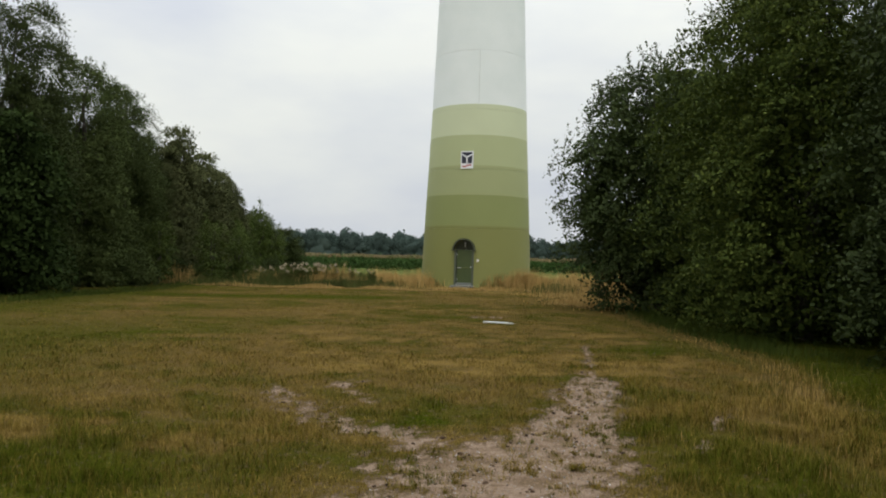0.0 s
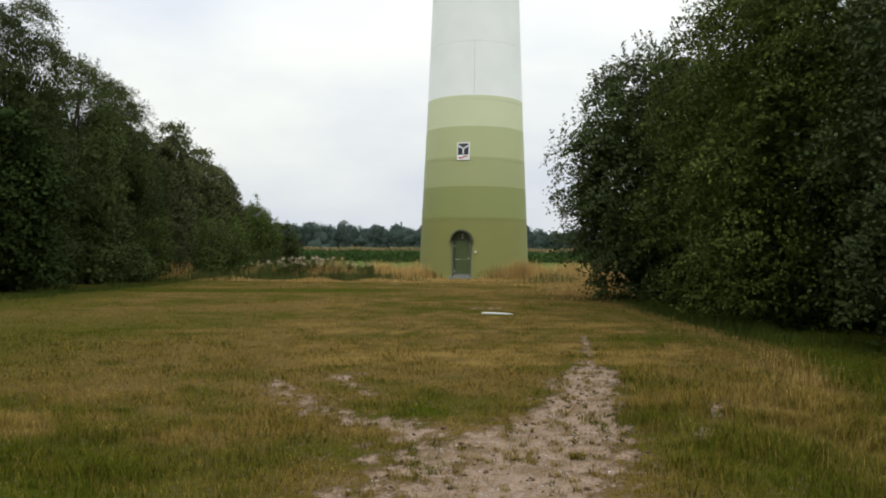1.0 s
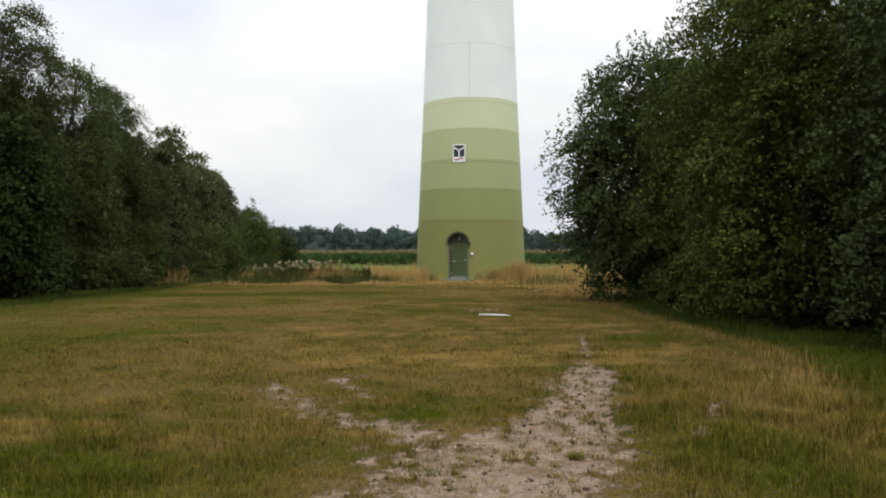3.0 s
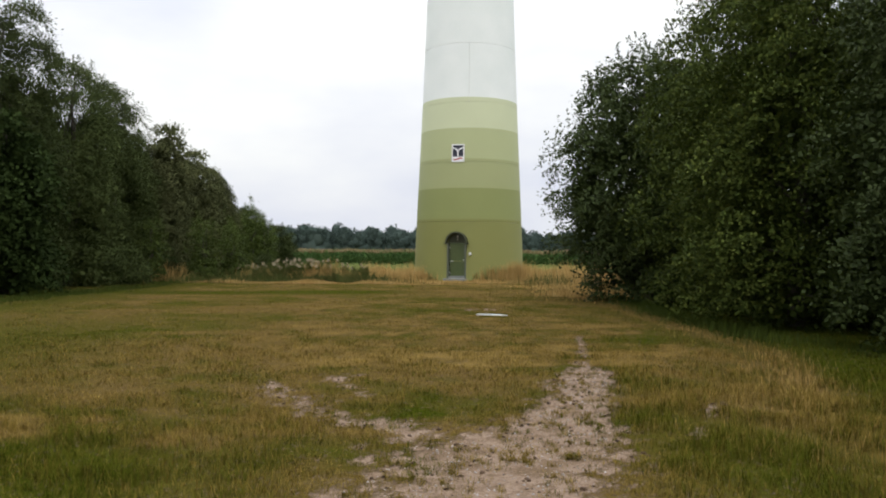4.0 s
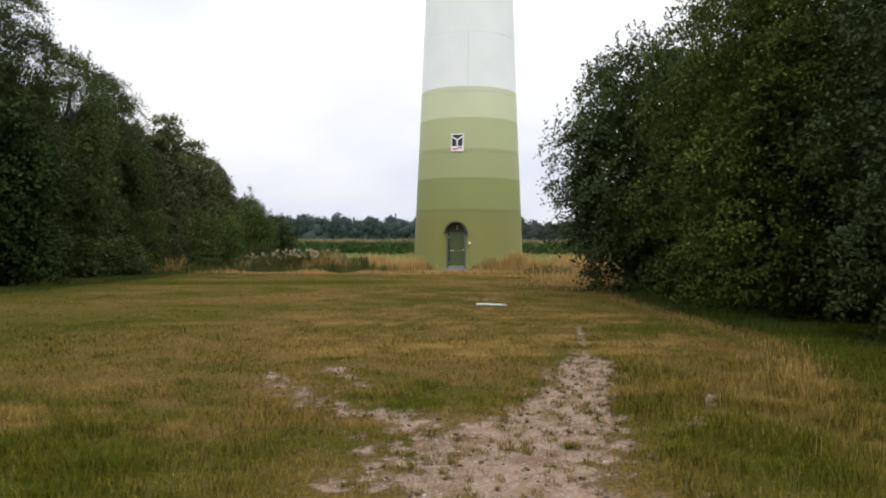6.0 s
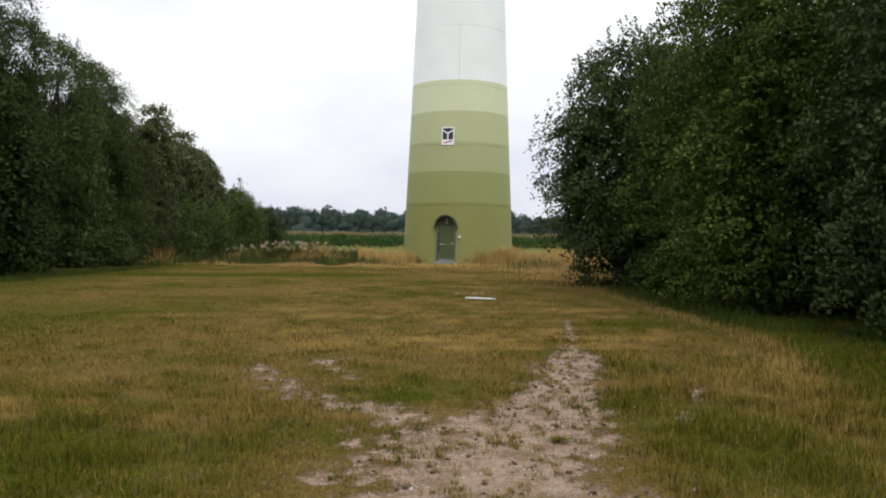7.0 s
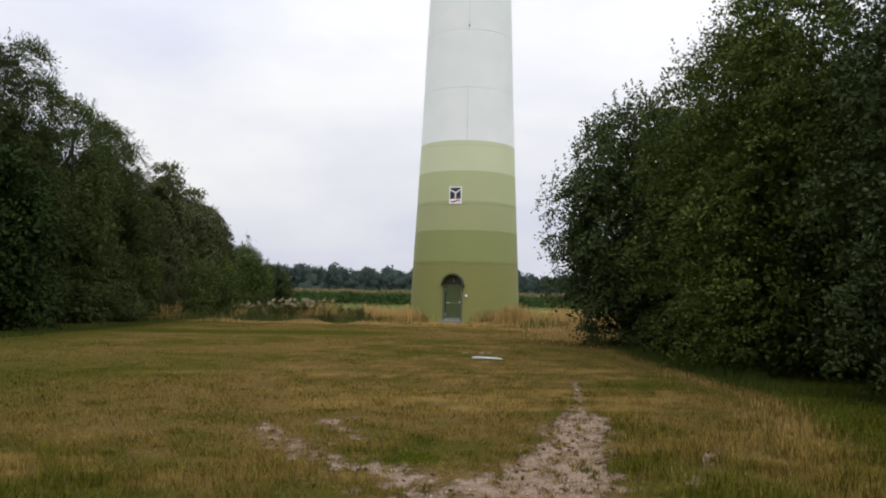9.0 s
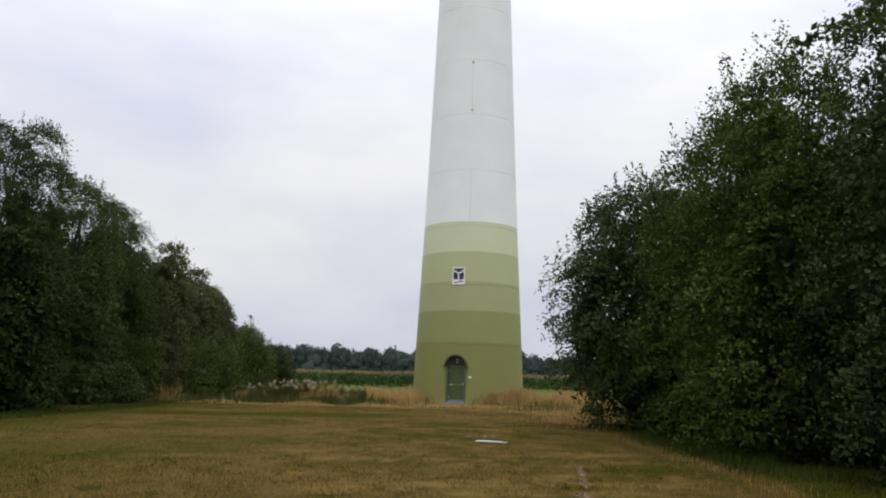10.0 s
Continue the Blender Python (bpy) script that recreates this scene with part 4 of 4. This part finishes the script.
tall_grass("straw_stalks", "thin bleached grass stalks along the curve before the trees", 8, (
    (5.3, 17.3, 0.30, 1.0, 140), (5.4, 14.6, 0.25, 0.9, 150), (5.1, 12.2, 0.25, 0.7, 180), (4.5, 10.4, 0.25, 0.6, 200), (4.0, 8.7, 0.25, 0.5, 160), (3.2, 7.2, 0.6, 0.8, 160)), 0.20, 0.0035, [STRAW])
tall_grass("rough_green_grass", "knee-high rough green grass before the shrubs", 4, (
    (-8.2, 46.4, 2.2, 0.5, 3600), (-9.0, 48.0, 2.4, 0.8, 3600), (-13.2, 47.0, 2.0, 1.3, 3200), (-5.0, 47.6, 0.5, 0.5, 700), (-7.0, 53.0, 3.0, 1.2, 2500), (3.2, 51.5, 0.7, 0.4, 300), (5.6, 51.8, 0.5, 0.4, 400), (6.6, 46.0, 1.4, 1.5, 700)), 0.6, 0.032, [WEED])


tall_grass("edge_grass", "rank green grass along the feet of the trees", 12, (
    (-14.6, 29.0, 0.5, 2.6, 2200), (-14.8, 36.0, 0.5, 2.6, 1800), (-15.2, 43.0, 0.6, 2.6, 1500), (6.3, 17.0, 0.4, 1.6, 1500), (6.2, 22.5, 0.4, 2.0, 1500), (6.6, 30.0, 0.5, 2.4, 1300), (7.2, 13.5, 0.3, 1.2, 900)), 0.24, 0.014, [EDGE])


# ---- thistles with white heads ----
def build_weed(seed, height, spread, heads):
    rng = np.random.RandomState(seed)
    weed = thing("thistle_clump", "faded thistle clump with fluffy whitish seed heads", "weeds", group="thistles on the meadow edge")
    tips = np.stack([rng.normal(0, spread * 0.45, 26), rng.normal(0, spread * 0.35, 26), height * rng.uniform(0.6, 1.05, 26)], 1)
    bm = bmesh.new()
    for t in tips:
        root = Vector((t[0] * 0.55, t[1] * 0.55, -0.03))
        side = Vector((0.008, 0, 0))
        a, b, c = bm.verts.new(root - side), bm.verts.new(root + side), bm.verts.new(Vector(t))
        d = bm.verts.new(root + Vector((0, 0.012, 0)))
        for f in ((a, b, c), (b, d, c), (d, a, c)):
            bm.faces.new(f)
    part("stems", bm, WEED, weed)
    k = rng.randint(0, 26, 1500)
    run = rng.uniform(0.02, 0.95, 1500)
    at = tips[k] * np.stack([0.55 + 0.45 * run, 0.55 + 0.45 * run, run], 1) + rng.normal(0, 0.05, (1500, 3))
    at[:, 2] = np.maximum(at[:, 2], 0.02)
    leaves = new("foliage", quads("foliage", leaf_quads(rng, at, rng.normal(0, 1, (1500, 3)), np.full(1500, 0.15), 0.35), 4, [WEED]))
    leaves.parent = weed
    k = rng.choice(26, heads, replace=False).repeat(60)
    at = tips[k] + rng.normal(0, 0.045, (len(k), 3))
    fluff = new("fluff", quads("fluff", leaf_quads(rng, at, rng.normal(0, 1, (len(k), 3)), np.full(len(k), 0.05), 0.8), 4, [FLUFF]))
    fluff.parent = weed
    tagged(fluff, "fluffy whitish seed heads", kind="stuff")
    return weed


white_weed = build_weed(7, 1.25, 1.2, 14)
sparse_weed = build_weed(9, 1.15, 1.1, 3)
white_weed.location, sparse_weed.location = (-8.2, 48.9, 0), (-11.1, 49.2, 0)
rng = random.Random(4)
for x in (-7.6, -9.0, -9.8, -8.5):
    copy_thing(white_weed, pose(x, 48.8 + rng.uniform(-0.5, 0.6), 0, 0, 0, rng.uniform(0, 360)))
for x in (-12.3, -11.7, -10.2, -9.6, -6.4, -5.8, -5.2, -13.0):
    copy_thing(sparse_weed, pose(x, 48.9 + rng.uniform(-0.7, 0.9), 0, 0, 0, rng.uniform(0, 360)) @ Matrix.Scale(rng.uniform(0.8, 1.05), 4))


# ---- maize field and far woods ----
def build_maize():
    rng = np.random.RandomState(8)
    rows = []
    for r in range(7):
        x = np.arange(-31, 84, 0.21)
        rows.append(np.stack([x + rng.normal(0, 0.04, len(x)), 129.0 + r * 0.75 + rng.normal(0, 0.06, len(x)), (rng.normal(2.16, 0.09, len(x)) + 0.06 * np.sin(x * 0.7)) * (0.7 + 0.3 * soft((x + 31) / 7))], 1))
    p = np.concatenate(rows)
    leaves = []
    for k in range(11):
        z = rng.uniform(0.08, 0.98, len(p)) * p[:, 2]
        at = np.stack([p[:, 0], p[:, 1], z], 1)
        a = rng.uniform(0, math.tau, len(p))
        leaves.append(leaf_quads(rng, at, np.stack([np.cos(a), np.sin(a), np.full(len(p), 0.55)], 1), np.full(len(p), 0.72), 0.18))
    leaves = np.concatenate(leaves)
    tops = []
    for k in range(5):
        at = np.stack([p[:, 0], p[:, 1], p[:, 2] - 0.14], 1) + rng.normal(0, 0.03, (len(p), 3))
        tops.append(leaf_quads(rng, at, np.tile([0, 0, 2.4], (len(p), 1)), np.full(len(p), 0.50), 0.26))
    tops = np.concatenate(tops)
    slots = np.concatenate([np.zeros(len(leaves)), np.ones(len(tops))])
    tagged(new("maize_field", quads("maize_field", np.concatenate([leaves, tops]), 4, [MAIZE, TASSEL], slots)), "tall green maize field with brownish tassels", "maize", kind="stuff")


build_maize()


def build_far_woods():
    """Lumpy crowns behind the field, each with loose leaves over its outline."""
    rng = np.random.RandomState(15)
    ball = bmesh.new()
    bmesh.ops.create_icosphere(ball, subdivisions=2, radius=1.0)
    unit_v = np.array([v.co[:] for v in ball.verts])
    unit_f = np.array([[v.index for v in f.verts] for f in ball.faces])
    ball.free()
    lumps, tris, leaves = [], [], []
    for row, y in enumerate((246, 252, 258, 264)):
        for x in np.arange(-150, 130, 3.4):
            h = 8.7 + 0.7 * math.sin(x * 0.11 + row) + rng.uniform(-0.7, 0.7) + (2.0 if rng.uniform() < 0.08 else 0) - 0.012 * x
            cx, cy, r = x + rng.uniform(-1.5, 1.5), y + rng.uniform(-2, 2), rng.uniform(2.6, 3.8)
            for dx, z, s in ((0, 0.14, 1.3), (0, 0.34, 1.0), (rng.uniform(-1.5, 1.5), 0.62, 0.82), (rng.uniform(-1.2, 1.2), 0.80, 0.55)):
                bumps = 1 + 0.16 * rng.normal(0, 1, (len(unit_v), 1))
                tris.append(unit_f + len(unit_v) * len(lumps))
                lumps.append(unit_v * bumps * np.array([r * s, r * s, h * (0.34 if z < 0.5 else 0.22)]) + np.array([cx + dx, cy, h * z]))
            way = unit(rng.normal(0, 1, (300, 3)) + np.array([0, -0.3, 0.3]))
            at = np.array([cx, cy, h * 0.55]) + way * np.array([r, r, h * 0.47]) * rng.uniform(0.85, 1.08, (300, 1))
            at[:, 2] = np.maximum(at[:, 2], 0.2)
            leaves.append(leaf_quads(rng, at, way + np.array([0, 0, 0.6]), np.full(300, 0.7), 0.7))
    v, leaf = np.concatenate(lumps), np.concatenate(leaves)
    v[:, 2] = np.maximum(v[:, 2], 0.0)
    me = bpy.data.meshes.new("far_woods")
    faces = [tuple(f) for f in np.concatenate(tris).tolist()] + [tuple(range(len(v) + 4 * k, len(v) + 4 * k + 4)) for k in range(len(leaf))]
    me.from_pydata(np.concatenate([v, leaf.reshape(-1, 3)]).tolist(), [], faces)
    # leaf colour with the distance haze painted in
    me.materials.append(LEAF_FAR_HAZY)
    me.shade_smooth()
    tagged(new("far_woods", me), "distant dark woodland edge behind the maize", "woods", kind="stuff")


build_far_woods()


# ---- small things on the meadow ----
def build_slab():
    bm = bmesh.new()
    outline = ((-0.38, -0.02), (0.10, -0.14), (0.46, -0.16), (0.30, 0.02), (-0.10, 0.14), (-0.34, 0.10))
    low = [bm.verts.new((x, y, -0.04)) for x, y in outline]
    high = [bm.verts.new((x, y, 0.026 - 0.02 * x)) for x, y in outline]
    bm.faces.new(high)
    bm.faces.new(low[::-1])
    for k in range(6):
        bm.faces.new((low[k], low[(k + 1) % 6], high[(k + 1) % 6], high[k]))
    bmesh.ops.bevel(bm, geom=[e for e in bm.edges if all(v in high for v in e.verts)], offset=0.012, segments=2, affect="EDGES")
    me = bpy.data.meshes.new("white_slab")
    bm.to_mesh(me)
    bm.free()
    me.materials.append(SLAB_WHITE)
    ob = tagged(new("white_slab", me), "flat whitish stone slab lying in the grass", "slab")
    ob.location = (1.2, 21.6, 0)


build_slab()


def build_litter(name, label, category, seed, count, size, flat, mat, bare):
    """Small lumps strewn over the sandy ground."""
    rng = np.random.RandomState(seed)
    x, y = rng.uniform(-3, 3.4, count * 30), rng.uniform(4.4, 14, count * 30)
    keep = np.where(sand_at(x, y) > bare)[0][:count]
    x, y = x[keep], y[keep]
    corner = np.array([(1, 0, 0), (0.3, 0.95, 0), (-0.8, 0.6, 0), (-0.8, -0.6, 0), (0.3, -0.95, 0), (0, 0, 1.0)])
    verts, faces = [], []
    for i in range(len(x)):
        s = size * min(rng.lognormal(0, 0.45), 2.2)
        a = rng.uniform(0, math.tau)
        turn = np.array([[math.cos(a), -math.sin(a), 0], [math.sin(a), math.cos(a), 0], [0, 0, 1]])
        c = (corner * rng.uniform(0.7, 1.3, (6, 3)) * s * np.array([1, rng.uniform(0.5, 1), flat])) @ turn.T
        top = c[5] * 1.0
        b = len(verts)
        z = float(relief_at(x[i], y[i])) - 0.002
        verts += [tuple(c[k] + (x[i], y[i], z)) for k in range(5)] + [tuple(c[k] * (0.6, 0.6, 0) + (x[i], y[i], z + abs(top[2]) * rng.uniform(0.8, 1.1))) for k in range(5)]
        faces += [(b + k, b + (k + 1) % 5, b + 5 + (k + 1) % 5, b + 5 + k) for k in range(5)] + [tuple(b + 5 + k for k in range(5))]
    tagged(new(name, mesh_of(name, verts, faces, mat)), label, category, kind="stuff")


build_litter("gravel", "fine pale gravel strewn on the sandy track", "gravel", 41, 2600, 0.0065, 0.7, STONE, 0.35)
build_litter("leaf_litter", "dark brown clods and withered leaves on the sand", "litter", 43, 560, 0.014, 0.55, CLOD, 0.12)
build_litter("white_pebbles", "small bright pebbles on the sandy track", "pebbles", 45, 45, 0.006, 0.7, SLAB_WHITE, 0.5)
